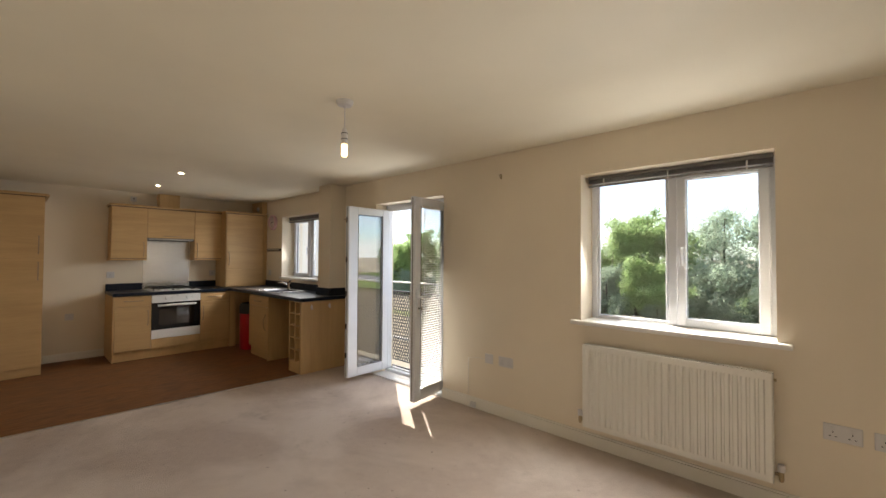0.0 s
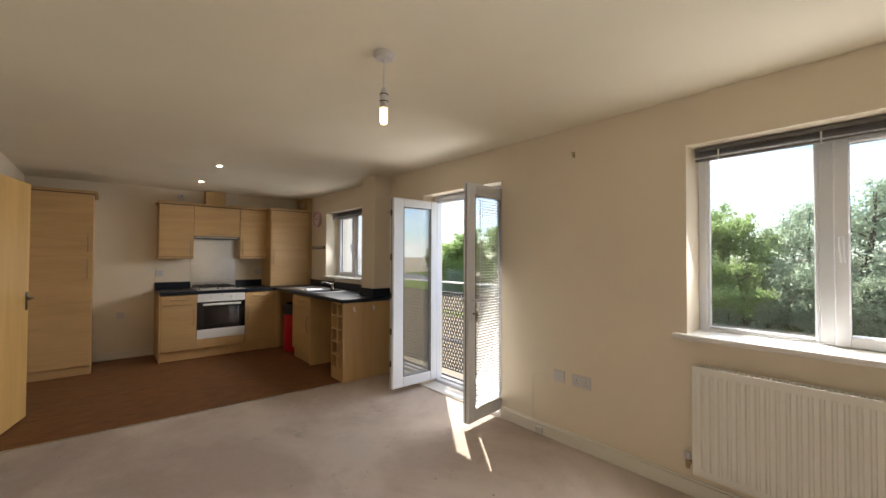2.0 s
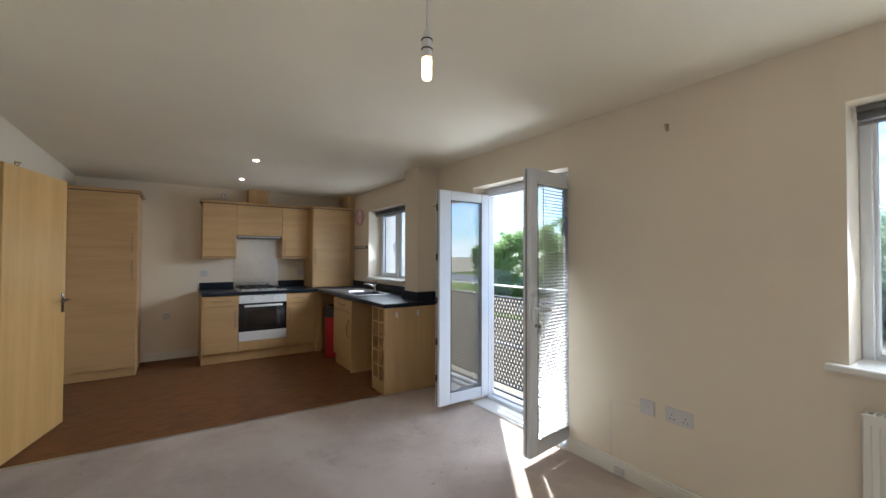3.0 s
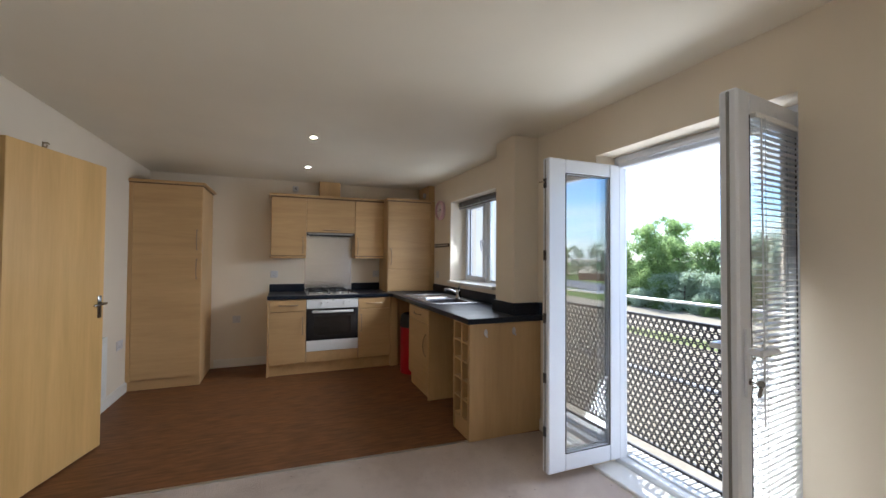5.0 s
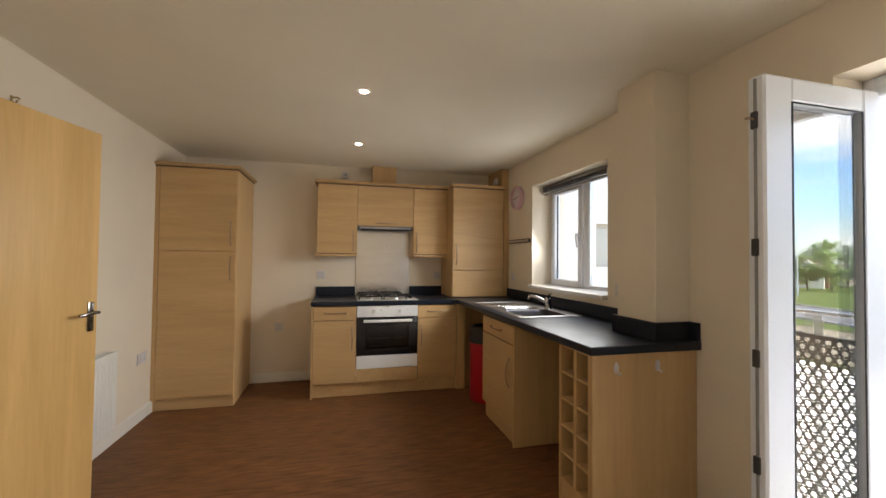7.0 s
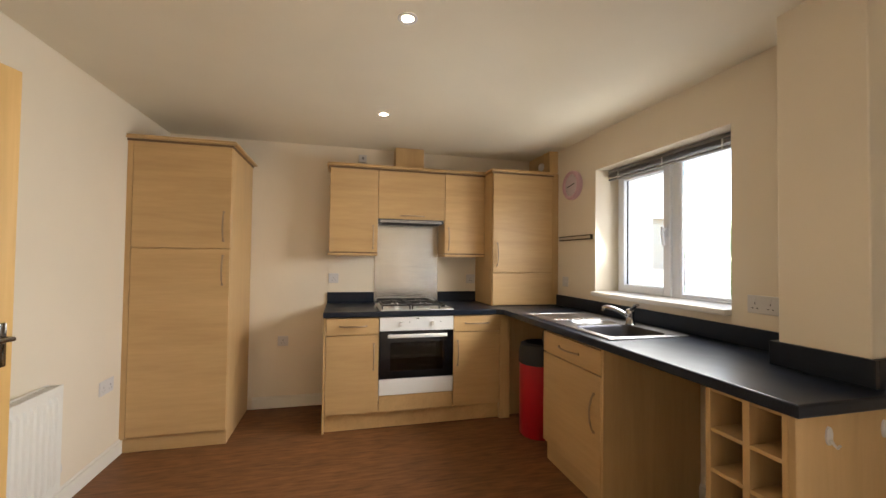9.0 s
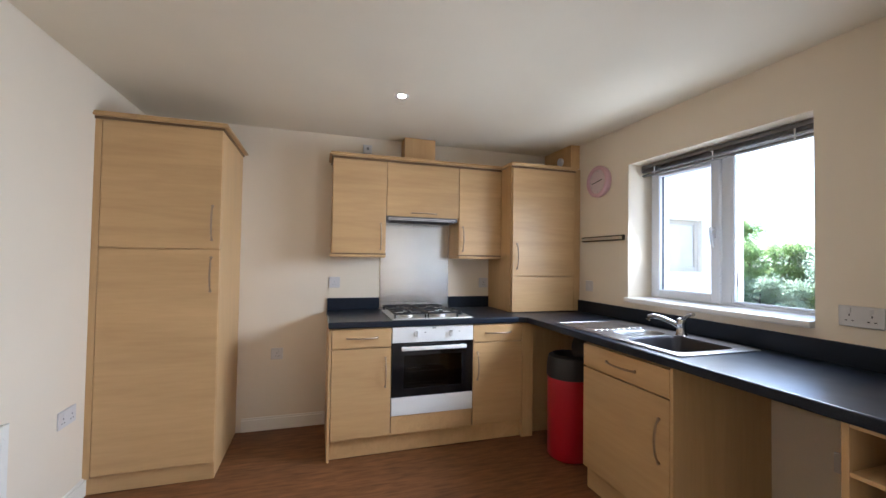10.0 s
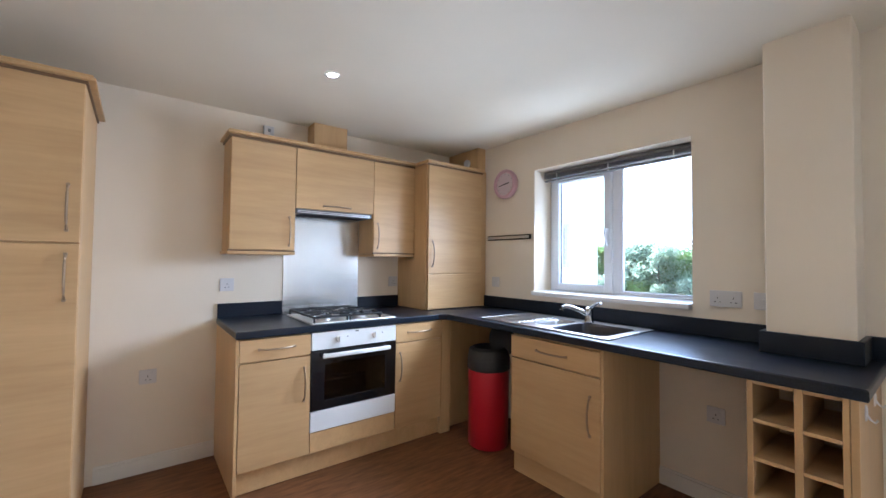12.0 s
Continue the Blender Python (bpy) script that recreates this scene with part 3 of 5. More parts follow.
part("tilt_wand", tube(BM(), [(0.445, T + 0.026, 1.85), (0.445, T + 0.03, 0.75)], 0.003, 6), SLAT, right_leaf, "", True)

# ---- kitchen units ----
def at_west(y, x=-6.32):
    return pose(x, y, 0, 0, 0, 90)


def at_north(x, y=2.52):
    return pose(x, y, 0)


def unit(name, label, category, m, w, d, z0, z1, fronts, group="", body=MAPLE_V, hollow=False):
    """A fitted unit seen from its front: x to the right, the carcass from y 0 back to d, the fronts 20 mm proud.
    fronts: (x0, x1, z0, z1, kind, handle) with the handle's (x0, z0, x1, z1) or None."""
    u = thing(name, label, category, (0, 0, 0), group, turn=m)
    part("body", box(BM(), (0.0, 0, z0), (w, d, z1), 0.002), body, u)
    for a, b, c, e, kind, h in fronts:
        f = part(kind, box(BM(), (a + 0.0015, -0.02, c + 0.0015), (b - 0.0015, -0.001, e - 0.0015), 0.0025, 2), MAPLE, u)
        if h:
            bm = bow(BM(), (h[0], -0.022, h[1]), (h[2], -0.022, h[3]), (0, -1, 0))
            for p, q in ((h[0], h[1]), (h[2], h[3])):
                cyl(bm, (p, -0.019, q), (p, -0.028, q), 0.0075)
            part("handle", bm, NICKEL, f, "bowed satin metal handle", True)
    return u


BASE = "base units"
unit("base_cabinet", "maple-effect base cabinet beside the oven, drawer over door", "cabinet", at_west(1.088), 0.392, 0.615, 0.125, 0.853,
     [(0, 0.392, 0.722, 0.848, "drawer_front", (0.10, 0.787, 0.295, 0.787)), (0, 0.392, 0.13, 0.717, "door", (0.352, 0.455, 0.352, 0.65))], BASE)
unit("base_cabinet", "maple-effect corner base cabinet, drawer over door", "cabinet", at_west(2.070), 0.396, 0.615, 0.125, 0.853,
     [(0, 0.396, 0.722, 0.848, "drawer_front", (0.10, 0.787, 0.295, 0.787)), (0, 0.396, 0.13, 0.717, "door", (0.035, 0.455, 0.035, 0.65))], BASE)
bm = box(BM(), (-6.94, 2.468, 0.0), (-6.31, 2.486, 0.853), 0.002)
box(bm, (-6.345, 2.470, 0.0), (-6.302, 2.56, 0.852), 0.003)
corner = thing("corner_filler", "maple-effect corner post and blanking panel under the worktop", "corner filler", (-6.32, 2.6, 0))
part("post", bm, MAPLE_V, corner)
part("panel", box(BM(), (-6.385, 2.561, 0.0), (-6.367, 3.098, 0.853), 0.002), MAPLE_V, corner)
panel = thing("end_panel", "maple-effect end panel of the cooker run", "panel", (-6.6, 1.078, 0))
part("board", box(BM(), (-6.94, 1.070, 0.0), (-6.302, 1.086, 0.853), 0.001), MAPLE_V, panel)
part("edging", box(BM(), (-6.3018, 1.070, 0.0), (-6.2995, 1.086, 0.853), 0.001), MAPLE, panel, "pale edging strip")
bm = box(BM(), (-6.355, 1.088, 0.0), (-6.338, 2.469, 0.124), 0.002)
solo("plinth", bm, MAPLE, "maple-effect kickboard under the cooker run", "plinth", (-6.36, 1.8, 0))
sink_unit = unit("sink_cabinet", "maple-effect sink cabinet, false drawer over one door", "cabinet", at_north(-5.628), 0.602, 0.59, 0.125, 0.70,
     [(0, 0.602, 0.708, 0.84, "drawer_front", (0.20, 0.775, 0.40, 0.775)), (0, 0.602, 0.13, 0.703, "door", (0.545, 0.40, 0.545, 0.60))], BASE)
for lo, hi in (((0.0, 0.0, 0.70), (0.018, 0.59, 0.853)), ((0.584, 0.0, 0.70), (0.602, 0.59, 0.853)), ((0.018, 0.002, 0.70), (0.584, 0.018, 0.853))):
    part("upper_rail", box(BM(), lo, hi, 0.001), MAPLE_V, sink_unit)
part("side_panel", box(BM(), (0.602, -0.018, 0.0), (0.618, 0.598, 0.853), 0.002), MAPLE_V, sink_unit)
bm = box(BM(), (-5.626, 2.53, 0.0), (-5.027, 2.546, 0.124), 0.002)
solo("plinth", bm, MAPLE, "maple-effect kickboard under the sink cabinet", "plinth", (-5.33, 2.56, 0))

wine = thing("wine_rack", "open maple-effect wine rack unit at the worktop end", "wine rack", (-4.28, 2.6, 0))
for x0, x1 in ((-4.420, -4.400), (-4.281, -4.257), (-4.158, -4.14)):
    part("upright", box(BM(), (x0, 2.502, 0.0 if x0 != -4.281 else 0.12), (x1, 2.87, 0.853), 0.0015), MAPLE_V, wine)
for i in range(6):
    z = 0.12 + i * 0.1435
    for a, b in ((-4.400, -4.281), (-4.257, -4.158)):
        part("shelf", box(BM(), (a, 2.504, z), (b, 2.868, z + 0.014), 0.0015), MAPLE, wine)
part("kickboard", box(BM(), (-4.400, 2.506, 0.0), (-4.158, 2.522, 0.118), 0.0015), MAPLE, wine)
panel = thing("end_panel", "maple-effect end panel facing the living room", "panel", (-4.13, 2.8, 0))
part("board", box(BM(), (-4.138, 2.502, 0.0), (-4.118, 3.118, 0.853), 0.001), MAPLE_V, panel)
part("edging", box(BM(), (-4.138, 2.4995, 0.0), (-4.118, 2.5018, 0.853), 0.001), MAPLE, panel, "pale edging strip")

# tall larder unit in the corner
tall = unit("tall_cabinet", "tall maple-effect larder cabinet with two doors", "cabinet", pose(-6.305, -0.166, 0, 0, 0, 90), 0.60, 0.634, 0.0, 2.078,
     [(0, 0.60, 0.10, 1.350, "door", (0.555, 1.105, 0.555, 1.305)), (0, 0.60, 1.355, 2.076, "door", (0.555, 1.41, 0.555, 1.61))])
part("filler", box(BM(), (-0.034, -0.019, 0.09), (-0.001, 0.63, 2.077), 0.002), MAPLE_V, tall)
part("kickboard", box(BM(), (-0.034, -0.004, 0.0), (0.60, -0.001, 0.096), 0.001), MAPLE, tall)
bm = box(BM(), (-0.034, -0.052, 2.079), (0.636, 0.634, 2.093), 0.003)
box(bm, (-0.034, -0.044, 2.093), (0.628, 0.634, 2.107), 0.005, 2)
part("cornice", bm, MAPLE, tall)
# strip painted brown as the shade under the tall unit's cornice
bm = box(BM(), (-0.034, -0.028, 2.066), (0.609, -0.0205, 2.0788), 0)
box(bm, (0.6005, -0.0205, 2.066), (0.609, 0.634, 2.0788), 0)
part("edging", bm, SHADEBROWN, tall, "dark brown strip painted as the shade line under the cornice")

# wall units
WALLU = "wall units"


def at_wall(y):
    return pose(-6.70, y, 0, 0, 0, 90)


u = unit("wall_cabinet", "maple-effect wall cabinet beside the cooker hood", "cabinet", at_wall(1.086), 0.402, 0.238, 1.345, 2.075,
     [(0, 0.402, 1.353, 2.065, "door", (0.362, 1.385, 0.362, 1.58))], WALLU)
part("pelmet", box(BM(), (-0.012, -0.028, 1.322), (0.402, 0.238, 1.343), 0.004), MAPLE, u)
# dark strip stands in for the shadow gap over the pelmet
part("edging", box(BM(), (-0.006, -0.0215, 1.3435), (0.402, -0.0005, 1.3525), 0), SHADEBROWN, u, "dark brown strip painted as the shadow gap above the pelmet")
u = unit("wall_cabinet", "maple-effect wall cabinet beside the boiler housing", "cabinet", at_wall(2.084), 0.378, 0.238, 1.345, 2.075,
     [(0, 0.378, 1.353, 2.065, "door", (0.035, 1.385, 0.035, 1.58))], WALLU)
part("pelmet", box(BM(), (0.0, -0.028, 1.322), (0.378, 0.238, 1.343), 0.004), MAPLE, u)
# the same painted shadow gap over this pelmet
part("edging", box(BM(), (0.0, -0.0215, 1.3435), (0.378, -0.0005, 1.3525), 0), SHADEBROWN, u, "dark brown strip painted as the shadow gap above the pelmet")
hood = unit("hood_cabinet", "maple-effect cabinet with a cooker hood built in", "cabinet", at_wall(1.489), 0.594, 0.238, 1.66, 2.075,
     [(0, 0.594, 1.645, 2.065, "door", (0.20, 1.676, 0.40, 1.676))], WALLU)
h = part("cooker_hood", box(BM(), (0.006, -0.004, 1.614), (0.588, 0.236, 1.658), 0.004), HOODGREY, hood, "slim dark grey cooker hood")
for i in range(2):
    part("front_slot", box(BM(), (0.02, -0.0055, 1.619 + i * 0.011), (0.568, -0.0035, 1.624 + i * 0.011), 0), ALU, h)
for i in range(5):
    part("filter_slot", box(BM(), (0.05, 0.01 + i * 0.042, 1.611), (0.548, 0.032 + i * 0.042, 1.615), 0.001), BLACK, h)
bm = box(BM(), (-6.94, 1.058, 2.077), (-6.642, 2.460, 2.091), 0.003)
box(bm, (-6.94, 1.066, 2.091), (-6.650, 2.460, 2.104), 0.005, 2)
cor = thing("cornice", "maple-effect cornice along the wall cabinets", "cornice", (-6.8, 1.77, 2.077))
part("moulding", bm, MAPLE, cor)
# brown strip drawn as the shadow line below the moulding
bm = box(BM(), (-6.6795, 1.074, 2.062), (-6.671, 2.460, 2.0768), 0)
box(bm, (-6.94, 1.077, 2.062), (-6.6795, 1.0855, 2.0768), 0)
part("edging", bm, SHADEBROWN, cor, "dark brown strip painted as the shade line under the cornice")
boiler = unit("boiler_cabinet", "maple-effect boiler housing standing on the worktop", "cabinet", pose(-6.51, 2.464, 0, 0, 0, 90), 0.592, 0.428, 0.899, 2.075,
     [(0.008, 0.585, 1.190, 2.070, "door", (0.05, 1.25, 0.05, 1.45)), (0.008, 0.585, 0.902, 1.185, "lower_panel", None)])
part("filler", box(BM(), (0.593, -0.006, 0.899), (0.654, 0.40, 2.10), 0.002), MAPLE_V, boiler)
bm = box(BM(), (-0.02, -0.05, 2.077), (0.60, 0.428, 2.091), 0.003)
box(bm, (-0.014, -0.043, 2.091), (0.60, 0.428, 2.104), 0.005, 2)
part("cornice", bm, MAPLE, boiler)
# shade line below the boiler cornice, put in as a brown strip
part("edging", box(BM(), (-0.006, -0.028, 2.063), (0.592, -0.0205, 2.0768), 0), SHADEBROWN, boiler, "dark brown strip painted as the shade line under the cornice")
bm = box(BM(), (-6.94, 1.648, 2.105), (-6.80, 1.908, CZ - 0.002), 0.002)
solo("duct_box", bm, MAPLE_V, "maple-effect duct casing above the cooker hood", "duct casing", (-6.87, 1.8, 2.105))

# worktop and upstand
bm = BM()
tmp = bmesh.new()
outline = [(-6.94, 1.066), (-6.282, 1.066), (-6.282, 2.425), (-6.232, 2.475), (-4.092, 2.475), (-4.092, 2.90), (-4.092, 3.12), (-6.94, 3.12)]
sink_hole = [(-5.90, 2.56), (-5.06, 2.56), (-5.06, 3.01), (-5.90, 3.01)]
outer = [tmp.verts.new((x, y, 0.0)) for x, y in outline]
inner = [tmp.verts.new((x, y, 0.0)) for x, y in sink_hole]
edges = [tmp.edges.new((r[i], r[(i + 1) % len(r)])) for r in (outer, inner) for i in range(len(r))]
bmesh.ops.triangle_fill(tmp, use_beauty=True, edges=edges)
geo = bmesh.ops.extrude_face_region(tmp, geom=tmp.faces[:])
bmesh.ops.translate(tmp, verts=[v for v in geo["geom"] if isinstance(v, bmesh.types.BMVert)], vec=(0, 0, 0.042))
bmesh.ops.recalc_face_normals(tmp, faces=tmp.faces)
bmesh.ops.dissolve_limit(tmp, angle_limit=0.01, verts=tmp.verts, edges=tmp.edges)
rim = [e for e in tmp.edges if len(e.link_faces) == 2 and e.calc_face_angle(0) > 1.0 and abs(e.verts[0].co.z - e.verts[1].co.z) < 0.001
       and max(e.verts[0].co.x, e.verts[1].co.x) > -6.9 and min(e.verts[0].co.y, e.verts[1].co.y) < 2.54]
bmesh.ops.bevel(tmp, geom=rim, offset=0.008, segments=3, affect="EDGES", profile=0.5)
add(bm, tmp, Matrix.Translation((0, 0, 0.855)))
solo("worktop", bm, TOP, "black speckled laminate worktop, an L round the corner", "worktop", (-5.5, 2.8, 0.855))
for y0, y1 in ((1.070, 1.482), (2.083, 2.462)):
    solo("upstand", box(BM(), (-6.94, y0, 0.897), (-6.92, y1, 0.992), 0.002), TOP, "short black laminate upstand beside the splashback", "upstand", (-6.93, y0, 0.897))
ups = thing("upstand", "black laminate upstand along the window wall and round the column", "upstand", (-5.5, 3.11, 0.897))
for lo, hi in (((-6.508, 3.10, 0.897), (-4.452, 3.12, 0.992)), ((-4.472, 2.901, 0.897), (-4.452, 3.099, 0.992)),
               ((-4.472, 2.88, 0.897), (-4.14, 2.90, 0.992)), ((-4.16, 2.90, 0.897), (-4.14, 3.10, 0.992)), ((-4.16, 3.10, 0.897), (-4.095, 3.12, 0.992))):
    part("board", box(BM(), lo, hi, 0.002), TOP, ups)
bm = box(BM(), (-6.94, 1.485, 0.90), (-6.932, 2.080, 1.612), 0.001)
solo("splashback", bm, SPLASH, "brushed steel splashback behind the hob", "splashback", (-6.936, 1.81, 0.9))

# ---- oven and hob ----
oven = thing("oven", "built-in electric oven with white panel and black glass door", "oven", (0, 0, 0), turn=pose(-6.32, 1.482, 0, 0, 0, 90))
OW = 0.586
bm = BM()
for lo, hi in (((0, 0.002, 0.255), (0.03, 0.5, 0.85)), ((OW - 0.03, 0.002, 0.255), (OW, 0.5, 0.85)), ((0.03, 0.002, 0.255), (OW - 0.03, 0.5, 0.30)),
               ((0.03, 0.002, 0.76), (OW - 0.03, 0.5, 0.85)), ((0.03, 0.45, 0.30), (OW - 0.03, 0.5, 0.76))):
    box(bm, lo, hi, 0.001)
part("body", bm, BLACK, oven)
panel = part("control_panel", box(BM(), (0, -0.024, 0.742), (OW, 0.0, 0.850), 0.004, 2), WHITE, oven, "white enamel control panel")
for x in (0.17, 0.42):
    bm = cyl(BM(), (x, -0.024, 0.80), (x, -0.042, 0.80), 0.02, 0.017, 20)
    box(bm, (x - 0.003, -0.048, 0.782), (x + 0.003, -0.04, 0.818), 0.001)
    part("knob", bm, WHITE, panel, "white turning knob", True)
part("badge", box(BM(), (OW / 2 - 0.012, -0.0252, 0.834), (OW / 2 + 0.012, -0.0235, 0.840), 0), BLACK, panel)
for x in (0.225, 0.475):
    part("mark", box(BM(), (x, -0.0252, 0.806), (x + 0.01, -0.0235, 0.811), 0), BLACK, panel)
bm = BM()
frame_bars(bm, 0.0, OW, 0.378, 0.738, -0.024, -0.002, 0.085, 0.06, 0.003)
door = part("oven_door", bm, BLACKGLASS, oven, "glossy black oven door")
part("oven_window", box(BM(), (0.083, -0.022, 0.436), (OW - 0.083, -0.014, 0.655), 0), OVENGLASS, door, "smoked glass window")
bm = box(BM(), (0.06, -0.062, 0.694), (OW - 0.06, -0.046, 0.722), 0.006, 3)
for x in (0.075, OW - 0.095):
    box(bm, (x, -0.05, 0.697), (x + 0.02, -0.022, 0.719), 0.003)
part("oven_handle", bm, WHITE, door, "white bar handle", True)
part("lower_panel", box(BM(), (0, -0.023, 0.254), (OW, 0.0, 0.374), 0.003, 2), WHITE, oven, "white enamel lower panel")
for z in (0.45, 0.53):
    bm = BM()
    for y in (0.05, 0.42):
        tube(bm, [(0.03, y, z), (OW - 0.03, y, z)], 0.004, 6)
    for i in range(14):
        x = 0.05 + i * (OW - 0.10) / 13
        tube(bm, [(x, 0.05, z + 0.004), (x, 0.42, z + 0.004)], 0.002, 5)
    part("shelf", bm, CHROME, oven, "wire oven shelf", True)
bm = box(BM(), (-6.32, 1.484, 0.13), (-6.302, 2.066, 0.251), 0.002)
solo("oven_filler_panel", bm, MAPLE, "maple-effect panel below the oven", "panel", (-6.31, 1.79, 0.13))

hob = thing("gas_hob", "steel four-burner gas hob set in the worktop", "hob", (-6.56, 1.78, 0.897))
bm = box(BM(), (-6.815, 1.483, 0.893), (-6.305, 2.073, 0.906), 0.006, 2)
part("hob_plate", bm, HOBSTEEL, hob)
for bx, by, r in ((-6.69, 1.608, 0.045), (-6.43, 1.608, 0.035), (-6.69, 1.848, 0.035), (-6.43, 1.848, 0.05)):
    bm = lathe(BM(), [(r + 0.014, 0.906), (r + 0.012, 0.912), (r, 0.915), (r, 0.922), (r * 0.9, 0.925)], 20, Matrix.Translation((bx, by, 0)))
    b = part("burner", bm, ALU, hob, "pale metal burner ring", True)
    bm = lathe(BM(), [(r * 0.82, 0.925), (r * 0.82, 0.930), (r * 0.6, 0.933), (0.001, 0.933)], 20, Matrix.Translation((bx, by, 0)))
    part("burner_cap", bm, BLACK, b, "black burner cap", True)
for y0, y1 in ((1.503, 1.718), (1.738, 1.953)):
    bm = BM()
    ym = (y0 + y1) / 2
    loop = [(-6.80, y0, 0.938), (-6.32, y0, 0.938), (-6.32, y1, 0.938), (-6.80, y1, 0.938), (-6.80, y0, 0.938)]
    tube(bm, loop, 0.008, 6)
    tube(bm, [(-6.56, y0, 0.938), (-6.56, y1, 0.938)], 0.008, 6)
    for cx in (-6.69, -6.43):
        tube(bm, [(cx, y0, 0.940), (cx, ym - 0.03, 0.944)], 0.0075, 6)
        tube(bm, [(cx, y1, 0.940), (cx, ym + 0.03, 0.944)], 0.0075, 6)
        s = -1 if cx < -6.56 else 1
        tube(bm, [(-6.56 + s * 0.24, ym, 0.940), (cx + s * 0.03, ym, 0.944)], 0.0075, 6)
        tube(bm, [(-6.56, ym, 0.940), (cx - s * 0.03, ym, 0.944)], 0.0075, 6)
    for x in (-6.80, -6.32):
        for y in (y0, y1):
            cyl(bm, (x, y, 0.905), (x, y, 0.938), 0.006)
    part("pan_support", bm, BLACK, hob, "black pan support", True)
for i in range(4):
    x = -6.70 + i * 0.085
    bm = lathe(BM(), [(0.019, 0.906), (0.018, 0.925), (0.015, 0.928), (0.001, 0.928)], 16, Matrix.Translation((x, 2.018, 0)))
    box(bm, (x - 0.014, 2.015, 0.925), (x + 0.014, 2.021, 0.934), 0.001)
    part("knob", bm, BLACK, hob, "black control knob", True)


# ---- sink and tap ----
sink = thing("sink", "stainless steel sink with drainer, one and a half bowls", "sink", (-5.48, 2.785, 0.897))
SX0, SX1, SY0, SY1, SZ = -5.945, -5.005, 2.535, 3.035, 0.899
bowls = ((-5.405, -5.055, 2.585, 2.955, 0.15), (-5.60, -5.44, 2.66, 2.945, 0.11))


def basin(x0, x1, y0, y1, depth, r=0.05, n=6):
    """A pressed bowl with rounded corners, open at the top."""
    tmp = bmesh.new()
    rings = []
    for dz, inset in ((0.004, -0.008), (0.003, 0.0), (-0.01, 0.008), (-depth + 0.03, 0.02), (-depth + 0.006, 0.035), (-depth, 0.06)):
        ring = []
        for cx, cy, a0 in ((x1 - r, y1 - r, 0), (x0 + r, y1 - r, 90), (x0 + r, y0 + r, 180), (x1 - r, y0 + r, 270)):
            for k in range(n + 1):
                a = radians(a0 + 90 * k / n)
                rr = max(r - inset * 0.5, 0.008)
                ox, oy = math.cos(a) * rr, math.sin(a) * rr
                sx = inset * 0.5 * (1 if cx > (x0 + x1) / 2 else -1)
                sy = inset * 0.5 * (1 if cy > (y0 + y1) / 2 else -1)
                ring.append(tmp.verts.new((cx + ox - sx, cy + oy - sy, SZ + dz)))
        rings.append(ring)
    for p, q in zip(rings, rings[1:]):
        for i in range(len(p)):
            tmp.faces.new((p[i], q[i], q[(i + 1) % len(p)], p[(i + 1) % len(p)]))
    tmp.faces.new(rings[-1][::-1])
    bmesh.ops.recalc_face_normals(tmp, faces=tmp.faces)
    geo = bmesh.ops.solidify(tmp, geom=tmp.faces[:], thickness=0.0015)
    return tmp


bm = BM()
tmp = bmesh.new()
outer = [tmp.verts.new((x, y, SZ)) for x, y in ((SX0, SY0), (SX1, SY0), (SX1, SY1), (SX0, SY1))]
loops = [outer]
for x0, x1, y0, y1, _ in bowls:
    r, ring = 0.05, []
    for cx, cy, a0 in ((x1 - r, y1 - r, 0), (x0 + r, y1 - r, 90), (x0 + r, y0 + r, 180), (x1 - r, y0 + r, 270)):
        ring += [tmp.verts.new((cx + r * math.cos(radians(a0 + 15 * k)), cy + r * math.sin(radians(a0 + 15 * k)), SZ)) for k in range(7)]
    loops.append(ring)
edges = [tmp.edges.new((r[i], r[(i + 1) % len(r)])) for r in loops for i in range(len(r))]
bmesh.ops.triangle_fill(tmp, use_beauty=True, edges=edges)
geo = bmesh.ops.extrude_face_region(tmp, geom=tmp.faces[:])
bmesh.ops.translate(tmp, verts=[v for v in geo["geom"] if isinstance(v, bmesh.types.BMVert)], vec=(0, 0, 0.004))
bmesh.ops.recalc_face_normals(tmp, faces=tmp.faces)
add(bm, tmp)
for a, b in (((SX0, SY0), (SX1, SY0)), ((SX1, SY0), (SX1, SY1)), ((SX1, SY1), (SX0, SY1)), ((SX0, SY1), (SX0, SY0))):
    tube(bm, [(*a, SZ + 0.002), (*b, SZ + 0.002)], 0.0045, 8)
deck = part("sink_deck", bm, SINKSTEEL, sink, "", True)
for i in range(9):
    y = SY0 + 0.07 + i * 0.042
    part("drainer_rib", tube(BM(), [(SX0 + 0.03, y, SZ + 0.004), (-5.66, y, SZ + 0.0045)], 0.005, 6, 0.5), SINKSTEEL, deck, "", True)
    dome = lathe(BM(), [(0.014, 0.0035), (0.012, 0.0065), (0.006, 0.0085), (0.001, 0.009)], 14, Matrix.Translation((-5.662, y, SZ)))
    part("rib_end", dome, CHROME, deck, "polished raised end of a drainer rib", True)
for b in bowls:
    deep_bowl = b[4] > 0.12
    part("bowl", basin(*b), BOWLDARK if deep_bowl else SINKSTEEL, sink, "dark inner bowl" if deep_bowl else "", True)
    cx, cy = (b[0] + b[1]) / 2, (b[2] + b[3]) / 2
    part("drain", lathe(BM(), [(0.035, SZ - b[4] + 0.001), (0.033, SZ - b[4] + 0.004), (0.001, SZ - b[4] + 0.003)], 20, Matrix.Translation((cx, cy, 0))), CHROME, sink, "", True)
tx, ty = -5.385, 2.972
